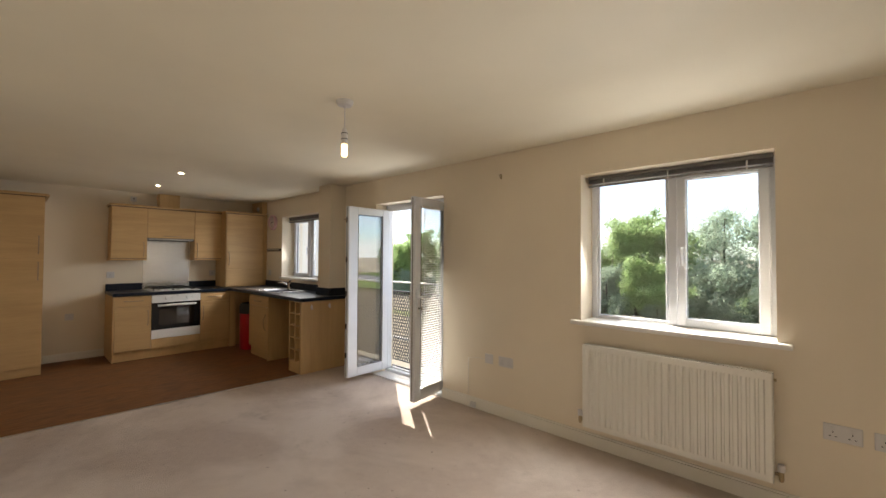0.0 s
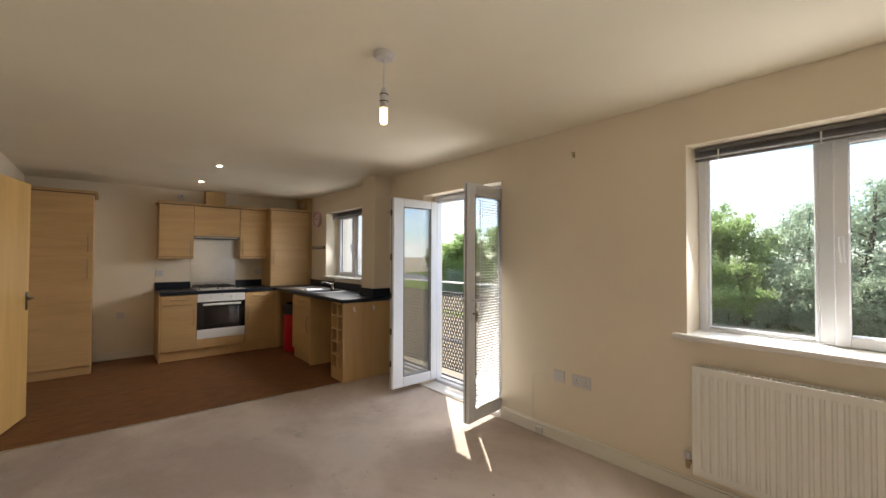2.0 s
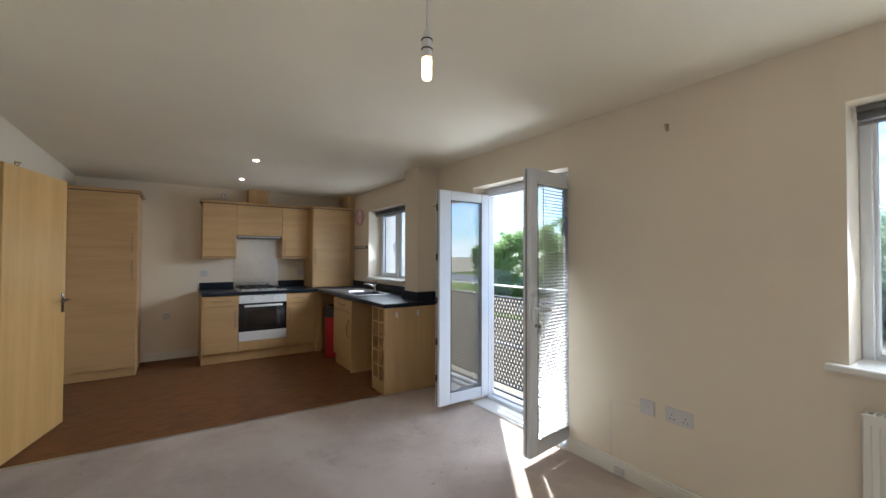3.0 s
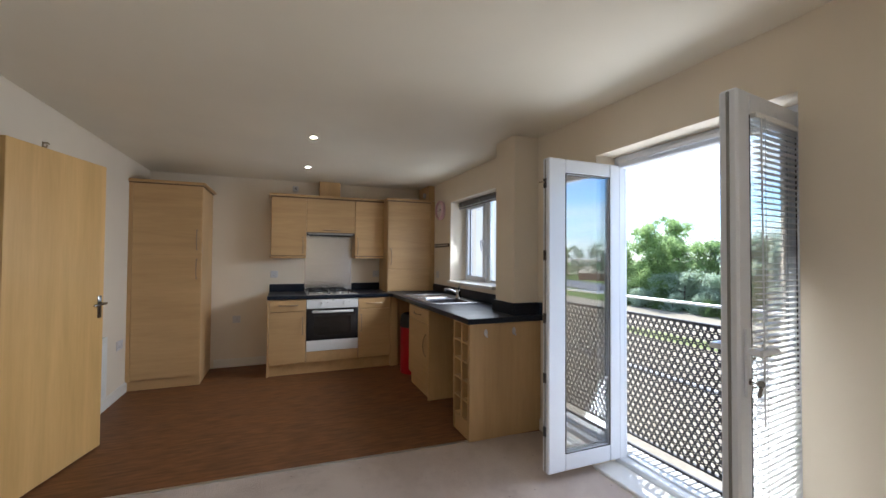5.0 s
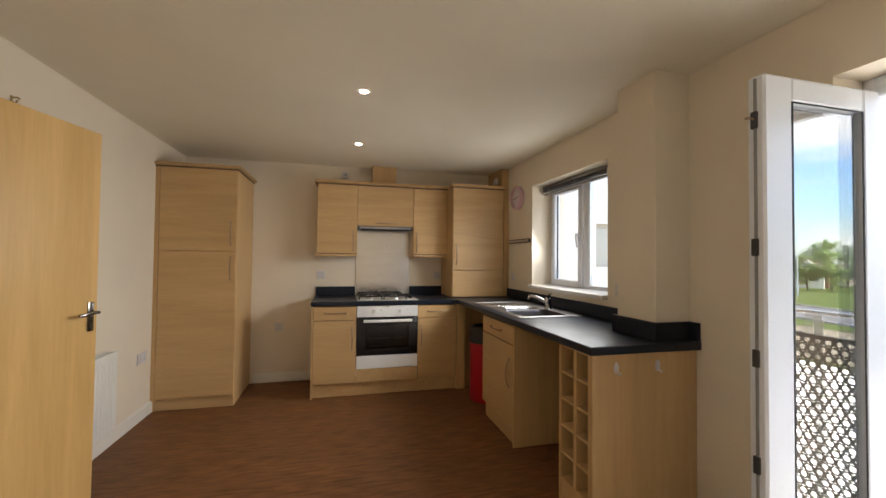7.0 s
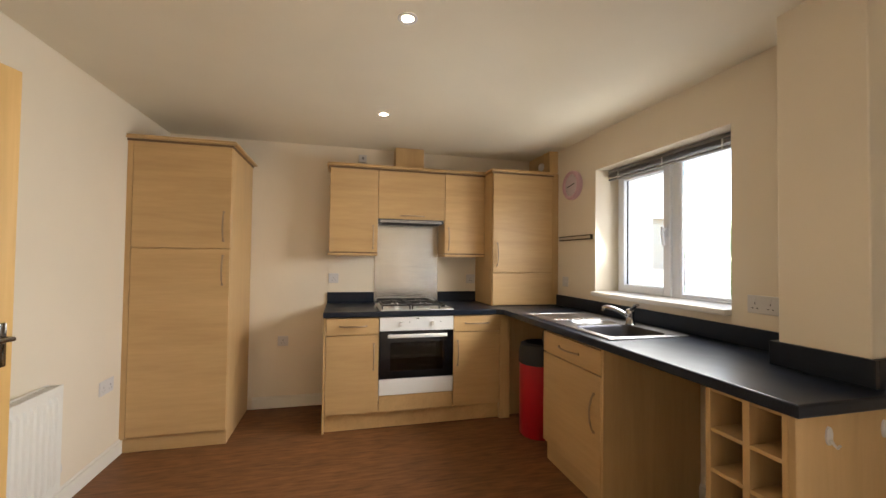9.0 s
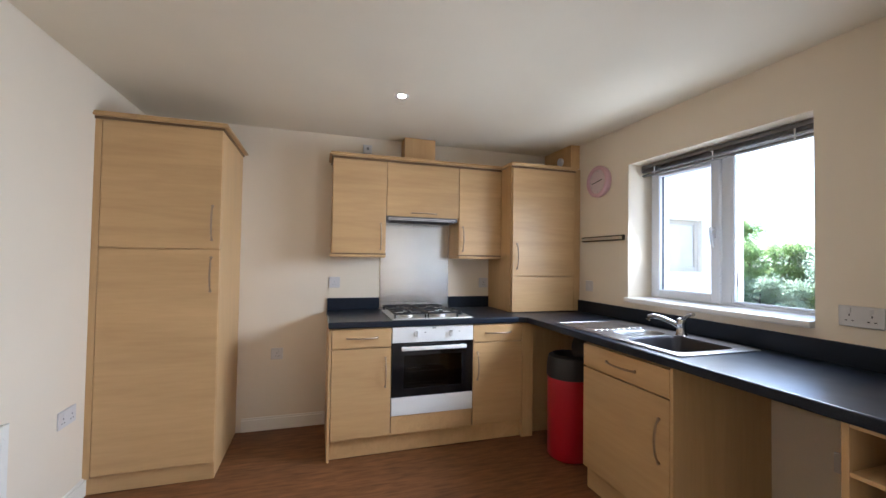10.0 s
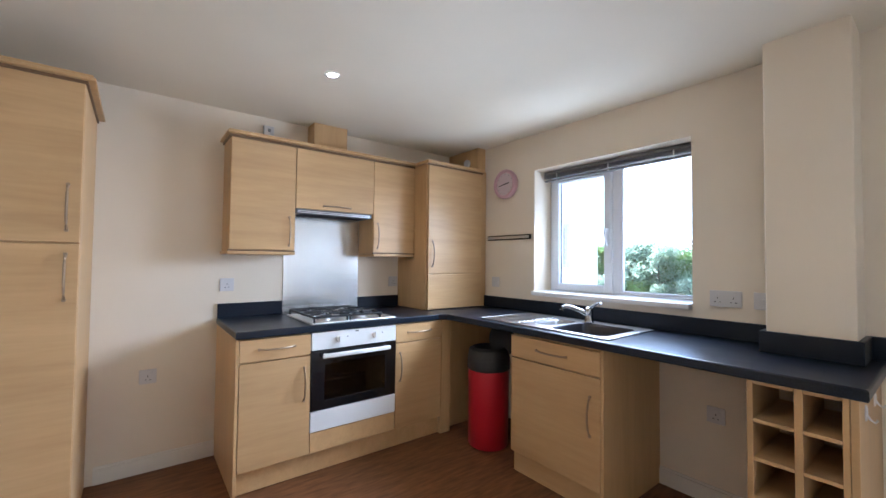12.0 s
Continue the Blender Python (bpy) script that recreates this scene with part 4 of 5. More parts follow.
tap = thing("mixer_tap", "chrome single-lever mixer tap on the sink", "tap", (tx, ty, 0.90))
part("tap_body", lathe(BM(), [(0.031, 0.902), (0.031, 0.908), (0.026, 0.914), (0.024, 0.955), (0.026, 0.975), (0.024, 0.995), (0.014, 1.004), (0.001, 1.005)], 24, Matrix.Translation((tx, ty, 0))), TAPCHROME, tap, "", True)
bm = tube(BM(), [(tx, ty, 0.950), (tx - 0.035, ty - 0.030, 0.975), (tx - 0.075, ty - 0.062, 0.995), (tx - 0.110, ty - 0.088, 1.002), (tx - 0.130, ty - 0.102, 0.995), (tx - 0.134, ty - 0.105, 0.978)], 0.0145, 12)
part("spout", bm, TAPCHROME, tap, "", True)
bm = tube(BM(), [(tx, ty, 0.988), (tx + 0.032, ty - 0.012, 1.010), (tx + 0.070, ty - 0.024, 1.030), (tx + 0.105, ty - 0.034, 1.038)], 0.0125, 12, 0.7)
part("lever", bm, TAPCHROME, tap, "", True)

# ---- bin ----
rubbish = thing("pedal_bin", "red plastic bin with its black lid raised", "bin", (-5.985, 2.655, 0.0))
M = Matrix.Translation((-5.985, 2.655, 0))
part("bin_body", lathe(BM(), [(0.135, 0.0), (0.142, 0.01), (0.145, 0.50), (0.143, 0.535), (0.001, 0.535)], 32, M), RED, rubbish, "", True)
part("bin_collar", lathe(BM(), [(0.145, 0.53), (0.151, 0.536), (0.150, 0.61), (0.138, 0.67), (0.11, 0.685), (0.105, 0.68), (0.105, 0.57), (0.001, 0.57)], 32, M), RUBBER, rubbish, "black plastic collar", True)
lid = lathe(BM(), [(0.13, 0.0), (0.132, 0.012), (0.10, 0.03), (0.001, 0.038)], 28, Matrix.Translation((-5.925, 2.775, 0.745)) @ Matrix.Rotation(radians(62), 4, (1.0, 0.35, 0)))
part("lid", lid, RUBBER, rubbish, "black lid tipped up", True)


# ---- electrical plates ----
def wall_plate(m, w, label, kind="socket", h=0.086):
    """A faceplate: local x to the right on the wall, z up, -y out of the wall."""
    p = thing("wall_socket" if kind != "switch" else "wall_switch", label, "socket" if kind != "switch" else "switch", (0, 0, 0), "wall plates", turn=m)
    plate = part("faceplate", box(BM(), (-w / 2, -0.009, -h / 2), (w / 2, 0.0, h / 2), 0.003, 2), PLASTIC, p)
    if kind == "socket":
        gangs = (0,) if w < 0.1 else (-0.036, 0.036)
        for g in gangs:
            part("rocker", box(BM(), (g + (0.012 if len(gangs) == 1 else -0.006), -0.0125, 0.012), (g + 0.024 if len(gangs) == 1 else g + 0.006, -0.008, 0.034), 0.002), PLASTIC, plate)
            for dx, dz, sw, sh in ((0, 0.008, 0.004, 0.009), (-0.011, -0.014, 0.008, 0.004), (0.011, -0.014, 0.008, 0.004)):
                part("pin_hole", box(BM(), (g + dx - sw / 2, -0.0097, dz - sh / 2 - 0.004), (g + dx + sw / 2, -0.0085, dz + sh / 2 - 0.004), 0), BLACK, plate)
    elif kind == "switch":
        part("rocker", box(BM(), (-0.008, -0.014, -0.012), (0.008, -0.008, 0.012), 0.002), PLASTIC, plate)
    else:
        part("outlet", cyl(BM(), (0, -0.008, 0), (0, -0.012, 0), 0.012), PLASTIC, plate, "", True)
    return p


N = lambda x, z: pose(x, NY - 0.0005, z)
W = lambda y, z: pose(WX + 0.0005, y, z, 0, 0, 90)
S = lambda x, z: pose(x, SY + 0.0005, z, 0, 0, 180)
wall_plate(N(-1.852, 0.480), 0.086, "white single aerial outlet on the wall", "outlet")
wall_plate(N(-1.674, 0.480), 0.146, "white double socket low on the wall")
wall_plate(N(0.390, 0.488), 0.146, "white double socket beside the radiator")
wall_plate(N(0.575, 0.488), 0.146, "white double socket beside another socket")
wall_plate(N(-4.67, 1.107), 0.146, "white double socket above the worktop")
wall_plate(N(-4.505, 1.107), 0.086, "white single switch above the worktop", "switch")
wall_plate(N(-4.72, 0.48), 0.086, "white single socket under the worktop")
wall_plate(N(-6.375, 1.117), 0.086, "white switched outlet beside the boiler unit", "switch")
wall_plate(W(0.708, 0.572), 0.086, "white single socket on the kitchen wall")
wall_plate(W(1.122, 1.118), 0.086, "white single socket above the worktop")
wall_plate(W(2.415, 1.112), 0.086, "white single socket beside the splashback")
wall_plate(S(-6.118, 0.493), 0.146, "white double socket beside the tall cabinet")
spur = thing("hood_switch", "white switch box with a cable above the wall cabinet", "switch", (WX, 1.36, 2.2))
part("switch_box", box(BM(), (WX, 1.325, 2.175), (WX + 0.035, 1.395, 2.245), 0.004, 2), PLASTIC, spur)
part("rocker", box(BM(), (WX + 0.034, 1.352, 2.200), (WX + 0.041, 1.372, 2.224), 0.002), GREY, spur, "grey rocker")
part("cable", tube(BM(), [(WX + 0.018, 1.36, 2.176), (WX + 0.02, 1.362, 2.14), (WX + 0.03, 1.365, 2.106)], 0.004), PLASTIC, spur, "", True)
bm = lathe(BM(), [(0.035, 0.0), (0.035, 0.02), (0.028, 0.026), (0.026, 0.018), (0.001, 0.018)], 24, pose(-6.66, 3.034, 2.19, 90, 0, 0))
solo("flue_collar", bm, PLASTIC, "white round collar on the pipe boxing", "vent", (-6.66, 3.034, 2.155), smooth=True)
bm = box(BM(), (-2.05, 3.085, 0.012), (-1.99, 3.104, 0.06), 0.004, 2)
solo("phone_box", bm, PLASTIC, "small white cable box on the skirting board", "cable box", (-2.02, 3.1, 0.012))
bm = tube(BM(), [(-2.06, 3.112, 0.02), (-2.09, 3.113, 0.10), (-2.09, 3.114, 0.45), (-1.98, 3.114, 0.47), (-1.90, 3.114, 0.468)], 0.0018, 5)
solo("wall_cable", bm, PLASTIC, "thin white cable clipped to the wall", "cable", (-2.06, 3.112, 0.02), smooth=True)

# ---- radiators ----
def radiator(m, w, z0, z1, label):
    """A single ribbed panel radiator, local x along the wall, -y into the room, the wall at y 0."""
    r = thing("radiator", label, "radiator", (0, 0, 0), turn=m)
    tmp, n = bmesh.new(), int(w / 0.0405)
    rows = []
    prof = []
    for i in range(n):
        x = 0.025 + i * (w - 0.05) / n
        s = (w - 0.05) / n
        prof += [(x, 0.0), (x + 0.14 * s, -0.011), (x + 0.60 * s, -0.011), (x + 0.74 * s, 0.0)]
    prof = [(0.0, 0.006), (0.006, 0.0)] + prof + [(w - 0.006, 0.0), (w, 0.006)]
    for z, k in ((z0, 0.0), (z0 + 0.035, 0.0), (z0 + 0.055, 1.0), (z1 - 0.055, 1.0), (z1 - 0.035, 0.0), (z1, 0.0)):
        rows.append([tmp.verts.new((x, -0.095 + (y * k if y < 0 else y), z)) for x, y in prof])
    for p, q in zip(rows, rows[1:]):
        for i in range(len(prof) - 1):
            tmp.faces.new((p[i], p[i + 1], q[i + 1], q[i]))
    bmesh.ops.recalc_face_normals(tmp, faces=tmp.faces)
    box(tmp, (0.002, -0.0885, z0 + 0.002), (w - 0.002, -0.080, z1 - 0.002), 0.001)
    part("panel", add(BM(), tmp), ENAMEL, r, "", True)
    part("back_panel", box(BM(), (0.01, -0.035, z0 + 0.01), (w - 0.01, -0.025, z1 - 0.01), 0.002), ENAMEL, r)
    bm = box(BM(), (0.0, -0.093, z1 - 0.012), (w, -0.085, z1 + 0.004), 0.002)
    box(bm, (0.0, -0.034, z1 - 0.012), (w, -0.026, z1 + 0.004), 0.002)
    for i in range(int(w / 0.022)):
        box(bm, (0.006 + i * 0.022, -0.086, z1 - 0.006), (0.012 + i * 0.022, -0.033, z1 + 0.001), 0)
    part("top_grille", bm, ENAMEL, r)
    for x in (0.0, w - 0.004):
        part("side_panel", box(BM(), (x, -0.09, z0 + 0.02), (x + 0.004, -0.028, z1), 0.001), ENAMEL, r)
    for x in (0.12, w - 0.12):
        part("bracket", box(BM(), (x - 0.015, -0.026, z0 + 0.04), (x + 0.015, 0.0, z1 - 0.04), 0.001), ENAMEL, r)
    for x, s in ((0.0, -1), (w, 1)):
        bm = cyl(BM(), (x + s * 0.002, -0.06, z0 + 0.045), (x + s * 0.03, -0.06, z0 + 0.045), 0.009)
        cyl(bm, (x + s * 0.03, -0.06, z0 + 0.02), (x + s * 0.03, -0.06, z0 + 0.065), 0.012)
        cyl(bm, (x + s * 0.03, -0.06, z0 + 0.026), (x + s * 0.03, 0.0, z0 + 0.026), 0.0075)
        cyl(bm, (x + s * 0.03, -0.06, z0 + 0.008), (x + s * 0.03, -0.06, z0 + 0.024), 0.009)
        v = part("valve", bm, BRASS, r, "aged metal valve", True)
        bm = lathe(BM(), [(0.016, z0 + 0.062), (0.018, z0 + 0.075), (0.016, z0 + 0.10), (0.001, z0 + 0.105)], 16, Matrix.Translation((x + s * 0.03, -0.06, 0)))
        part("valve_cap", bm, PLASTIC, v, "white plastic cap", True)
    part("bleed_valve", cyl(BM(), (w + 0.002, -0.06, z1 - 0.035), (w + 0.014, -0.06, z1 - 0.035), 0.008), BRASS, r, "", True)
    return r


radiator(pose(-0.953, NY, 0), 1.073, 0.168, 0.757, "white ribbed panel radiator below the window")
radiator(pose(-4.59, SY, 0, 0, 0, 180), 0.98, 0.168, 0.667, "white ribbed panel radiator behind the open door")

# ---- inner door ----
DTURN = 166.5
inner = thing("door_2", "oak veneer inner door folded back against the wall", "door", (0, 0, 0), kind="structure", turn=pose(-4.262, -0.128, 0, 0, 0, DTURN))
DWID = 0.762
part("door_leaf", box(BM(), (0.0, 0.0, 0.008), (DWID, 0.040, 1.968), 0.002), OAK, inner)
for y, s in ((0.0, -1), (0.040, 1)):
    bm = box(BM(), (DWID - 0.062, min(y, y + s * 0.008), 0.905), (DWID - 0.026, max(y, y + s * 0.008), 1.06), 0.004, 2)
    hd = part("handle_plate", bm, DARKCHROME, inner, "polished metal lever plate", True)
    bm = cyl(BM(), (DWID - 0.044, y + s * 0.006, 1.005), (DWID - 0.044, y + s * 0.045, 1.005), 0.009)
    tube(bm, [(DWID - 0.040, y + s * 0.045, 1.005), (DWID - 0.075, y + s * 0.05, 1.006), (DWID - 0.12, y + s * 0.048, 1.003), (DWID - 0.15, y + s * 0.042, 0.998)], 0.0085, 10)
    part("lever", bm, DARKCHROME, hd, "", True)
part("latch", box(BM(), (DWID - 0.001, 0.012, 0.95), (DWID + 0.003, 0.028, 1.07), 0.001), NICKEL, inner)
for z in (0.25, 1.0, 1.75):
    part("hinge", cyl(BM(), (-0.004, 0.044, z - 0.04), (-0.004, 0.044, z + 0.04), 0.006), NICKEL, inner, "", True)


def wall_hook(m, label):
    h = thing("wall_hook", label, "hook", (0, 0, 0), "hooks", turn=m)
    part("hook_plate", box(BM(), (-0.008, -0.004, -0.022), (0.008, 0.0, 0.022), 0.002), BRASS, h)
    part("hook_arm", tube(BM(), [(0, -0.003, 0.012), (0, -0.025, 0.014), (0, -0.034, 0.006)], 0.004), BRASS, h, "", True)
    part("hook_arm", tube(BM(), [(0, -0.003, -0.01), (0, -0.018, -0.014), (0, -0.024, -0.006), (0, -0.022, 0.0)], 0.004), BRASS, h, "", True)
    return h


wall_hook(N(-1.727, 2.107), "small dark metal hook on the wall")
wall_hook(pose(-4.762, SY + 0.0005, 2.04, 0, 0, 180), "small dark metal hook above the door")
wall_hook(pose(-5.05, SY + 0.0005, 2.00, 0, 0, 180), "small dark metal hook above the door edge")
for y in (2.632, 2.873):
    h = thing("adhesive_hook", "white plastic stick-on hook on the end panel", "hook", (-4.118, y, 0.76), "stick-on hooks")
    bm = lathe(BM(), [(0.018, 0.0), (0.017, 0.005), (0.012, 0.007), (0.001, 0.0075)], 20, pose(-4.1185, y, 0.785, 0, 90, 0) @ Matrix.Diagonal((1.6, 0.8, 1, 1)))
    part("hook_plate", bm, PLASTIC, h, "", True)
    part("hook_arm", tube(BM(), [(-4.112, y, 0.778), (-4.105, y, 0.765), (-4.094, y, 0.757), (-4.088, y, 0.768)], 0.005, 8, 0.7), PLASTIC, h, "", True)

# ---- wall clock and knife rail ----
clock = thing("wall_clock", "round pink wall clock with a pale dial", "clock", (-6.245, NY, 1.82))
C = pose(-6.245, NY - 0.001, 1.948, 90, 0, 0)
part("clock_case", lathe(BM(), [(0.118, 0.0), (0.124, 0.012), (0.124, 0.04), (0.112, 0.05), (0.098, 0.046), (0.096, 0.03), (0.001, 0.03)], 40, C), PINK, clock, "", True)
part("dial", lathe(BM(), [(0.095, 0.031), (0.001, 0.0312)], 40, C), DIAL, clock, "pale pink-white dial")
for i in range(12):
    a = radians(30 * i)
    c = C @ Matrix.Translation((0.082 * math.sin(a), -0.082 * math.cos(a), 0.032)) @ Matrix.Rotation(a, 4, "Z")
    part("hour_mark", box(BM(), (-0.0015, -0.005, 0), (0.0015, 0.005, 0.001), 0, m=c), GREY, clock)
for ang, ln, w in ((-80, 0.05, 0.004), (100, 0.068, 0.0028)):
    c = C @ Matrix.Translation((0, 0, 0.034)) @ Matrix.Rotation(radians(ang), 4, "Z")
    part("clock_hand", box(BM(), (-w, -0.01, 0), (w, ln, 0.001), 0, m=c), RUBBER, clock)
rail = thing("knife_rail", "steel and black magnetic knife rail on the wall", "knife rail", (-6.23, NY, 1.48))
part("rail_body", box(BM(), (-6.462, NY - 0.018, 1.476), (-5.984, NY, 1.516), 0.003), BLACK, rail)
part("magnet_strip", box(BM(), (-6.455, NY - 0.0205, 1.485), (-5.998, NY - 0.016, 1.507), 0.001), STEEL, rail, "brushed steel magnet strip")

# ---- lamps ----
px, py = -1.736, 1.510
pendant = thing("pendant_lamp", "bare lit bulb on a white ceiling pendant", "pendant lamp", (px, py, 1.95))
P = Matrix.Translation((px, py, 0))
part("ceiling_rose", lathe(BM(), [(0.05, CZ), (0.049, CZ - 0.012), (0.04, CZ - 0.026), (0.012, CZ - 0.032), (0.006, CZ - 0.042), (0.001, CZ - 0.042)], 32, P), PLASTIC, pendant, "", True)
part("cord", tube(BM(), [(px, py, CZ - 0.035), (px, py, 2.14)], 0.0032, 8), PLASTIC, pendant, "", True)
holder = part("lampholder", lathe(BM(), [(0.006, 2.15), (0.012, 2.143), (0.016, 2.125), (0.0165, 2.11), (0.0185, 2.108), (0.0185, 2.085), (0.0165, 2.083), (0.0165, 2.065), (0.001, 2.065)], 24, P), PLASTIC, pendant, "", True)
for z in (2.116, 2.083):
    part("collar_ring", lathe(BM(), [(0.0185, z), (0.0205, z + 0.002), (0.0185, z + 0.004)], 24, P), RUBBER, holder, "dark ring", True)
part("bulb_base", lathe(BM(), [(0.013, 2.067), (0.020, 2.061), (0.021, 2.053), (0.001, 2.052)], 24, P), PLASTIC, pendant, "", True)
part("bulb", lathe(BM(), [(0.015, 2.052), (0.0175, 2.045), (0.0175, 1.991), (0.014, 1.98), (0.001, 1.976)], 24, P), BULB, pendant, "lit warm white bulb", True)
for x, y in ((-4.855, 1.443), (-5.998, 1.459)):
    s = thing("spotlight", "lit recessed ceiling spotlight with a white rim", "spotlight", (x, y, CZ - 0.006), "ceiling spotlights")
    part("rim", lathe(BM(), [(0.025, CZ + 0.001), (0.042, CZ + 0.001), (0.042, CZ - 0.003), (0.036, CZ - 0.006), (0.024, CZ - 0.004), (0.022, CZ)], 32, Matrix.Translation((x, y, 0))), PLASTIC, s, "", True)
    part("lamp_face", lathe(BM(), [(0.0225, CZ - 0.001), (0.016, CZ - 0.003), (0.001, CZ - 0.004)], 24, Matrix.Translation((x, y, 0))), SPOTGLOW, s, "lit lamp face", True)

# ---- balcony ----
BY = 3.665
rail = thing("balcony_railing", "dark perforated steel balcony guard with a pale top rail", "railing", (-3.0, BY, -0.06))
part("top_rail", box(BM(), (-4.10, BY - 0.02, 1.050), (-1.90, BY + 0.02, 1.066), 0.004, 2), ALU, rail, "pale metal top rail")
part("upper_bar", box(BM(), (-4.10, BY - 0.012, 0.925), (-1.90, BY + 0.012, 0.945), 0.002), DARKMET, rail)
part("lower_bar", box(BM(), (-4.10, BY - 0.012, 0.03), (-1.90, BY + 0.012, 0.045), 0.002), DARKMET, rail)
for x in (-4.08, -3.04, -1.92):
    part("post", box(BM(), (x - 0.02, BY + 0.006, -0.08), (x + 0.02, BY + 0.018, 1.052), 0.002), ALU if x == -3.04 else DARKMET, rail)


def perforated(x0, x1, z0, z1, y, pitch, hole, t):
    """A sheet with staggered round holes."""
    verts, faces, n = [], [], 12
    rowh = pitch * 0.866
    rows = int((z1 - z0) / rowh)
    for r in range(rows):
        zc = z0 + (r + 0.5) * (z1 - z0) / rows
        hz = (z1 - z0) / rows / 2
        shift = pitch / 2 if r % 2 else 0
        cols = int((x1 - x0 - shift) / pitch)
        for c in range(cols):
            xc = x0 + shift + (c + 0.5) * pitch
            base = len(verts)
            for yy in (y, y + t):
                for k in range(n):
                    a = 2 * math.pi * k / n
                    ca, sa = math.cos(a), math.sin(a)
                    q = 1 / max(abs(ca) / (pitch / 2), abs(sa) / hz)
                    verts.append((xc + ca * q, yy, zc + sa * q))
                    verts.append((xc + ca * hole, yy, zc + sa * hole))
            for k in range(n):
                j = (k + 1) % n
                f, b = base, base + 2 * n
                faces.append((f + 2 * k, f + 2 * j, f + 2 * j + 1, f + 2 * k + 1))
                faces.append((b + 2 * k, b + 2 * k + 1, b + 2 * j + 1, b + 2 * j))
                faces.append((f + 2 * k + 1, f + 2 * j + 1, b + 2 * j + 1, b + 2 * k + 1))
    me = bpy.data.meshes.new("sheet")
    me.from_pydata(verts, [], faces)
    bm = BM()
    bm.from_mesh(me)
    bpy.data.meshes.remove(me)
    return bm


part("perforated_sheet", perforated(-4.09, -1.91, 0.035, 0.935, BY - 0.006, 0.0455, 0.0138, 0.003), DARKMET, rail, "dark sheet with staggered round holes")
DECK = painted("weathered_deck", (0.40, 0.40, 0.39), 0.7, 0.12, 0.3)
deck = thing("balcony_deck", "pale grey slatted balcony deck with a mossy edge", "deck", (-3.0, 3.58, -0.16))
for i in range(44):
    x = -4.10 + i * 0.05
    part("deck_slat", box(BM(), (x, 3.503, -0.10), (x + 0.040, 3.699, -0.075), 0.003), DECK, deck)
part("edge_board", box(BM(), (-4.12, 3.482, -0.12), (-1.88, 3.502, -0.04), 0.003), GRASS, deck, "yellow-green mossy edge board")
part("outer_beam", box(BM(), (-4.12, 3.70, -0.16), (-1.88, 3.72, -0.06), 0.003), DARKMET, deck)

# ---- outside ----
GZ = -2.90
bm = BM()
vs = [bm.verts.new(p) for p in ((-1500, -1500, GZ), (1500, -1500, GZ), (1500, 1500, GZ), (-1500, 1500, GZ))]
bm.faces.new(vs)
structure("ground", bm, EARTH, "dry tan open ground below the flat", "ground")
bm = BM()
row = []
for i in range(90):
    x = -90 + i * 1.6
    wob = 1.2 * noise.noise(Vector((x * 0.15, 3.1, 0))) + 0.5 * noise.noise(Vector((x * 0.7, 8.0, 0)))
    row.append((bm.verts.new((x, 31.0 + wob, GZ + 0.02)), bm.verts.new((x, 60.0, GZ + 0.05))))
for p, q in zip(row, row[1:]):
    bm.faces.new((p[0], q[0], q[1], p[1]))
structure("grass_verge", bm, GRASS, "rough green grass along the foot of the trees", "grass")

wing = thing("building_wing", "white rendered wing of the building with small windows", "building", (-9.4, 4.5, GZ))
bm = BM()
box(bm, (-12.0, NO, GZ), (-7.15, 5.6, 5.2), 0)
for lo, hi in (((-7.15, NO, GZ), (-6.9, 4.52, 5.2)), ((-7.15, 4.98, GZ), (-6.9, 5.6, 5.2)), ((-7.15, 4.52, GZ), (-6.9, 4.98, 1.22)), ((-7.15, 4.52, 1.78), (-6.9, 4.98, 5.2))):
    box(bm, lo, hi, 0)
part("wall", bm, RENDER, wing)
part("roof", box(BM(), (-12.2, NO, 5.2), (-6.75, 5.75, 5.4), 0.01), DARKMET, wing, "dark flat roof edge")
bm = BM()
for lo, hi in (((-6.99, 4.52, 1.22), (-6.95, 4.57, 1.78)), ((-6.99, 4.93, 1.22), (-6.95, 4.98, 1.78)), ((-6.99, 4.57, 1.22), (-6.95, 4.93, 1.27)), ((-6.99, 4.57, 1.73), (-6.95, 4.93, 1.78))):
    box(bm, lo, hi, 0.003)
wf = part("window_frame", bm, WINGFRAME, wing, "beige window frame")
part("pane", box(BM(), (-6.98, 4.57, 1.27), (-6.965, 4.93, 1.73), 0), SKYPANE, wf, "pane painted pale for the reflected sky")


STRAW = mat("yellow_green_grass", (0.2, 0.22, 0.06), 0.9, spec=0.1)
_g1 = noise_of(STRAW, 3.0, detail=6, rough=0.7)
set_in(STRAW, "Base Color", ramp(STRAW, _g1, [(0.3, (0.12, 0.145, 0.05)), (0.7, (0.24, 0.245, 0.11))]))
bump(STRAW, _g1, 0.8, 0.05)


def prism4(p, q, w, z0, z1):
    """A straight run from p to q, w wide to its far side."""
    tmp = bmesh.new()
    low = [tmp.verts.new((x, y, z0)) for x, y in (p, q, (q[0], q[1] + w), (p[0], p[1] + w))]
    top = [tmp.verts.new((v.co.x, v.co.y, z1)) for v in low]
    tmp.faces.new(top)
    for i in range(4):
        tmp.faces.new((low[i], low[(i + 1) % 4], top[(i + 1) % 4], top[i]))
    bmesh.ops.recalc_face_normals(tmp, faces=tmp.faces)
    return tmp


bm = BM()
row = []
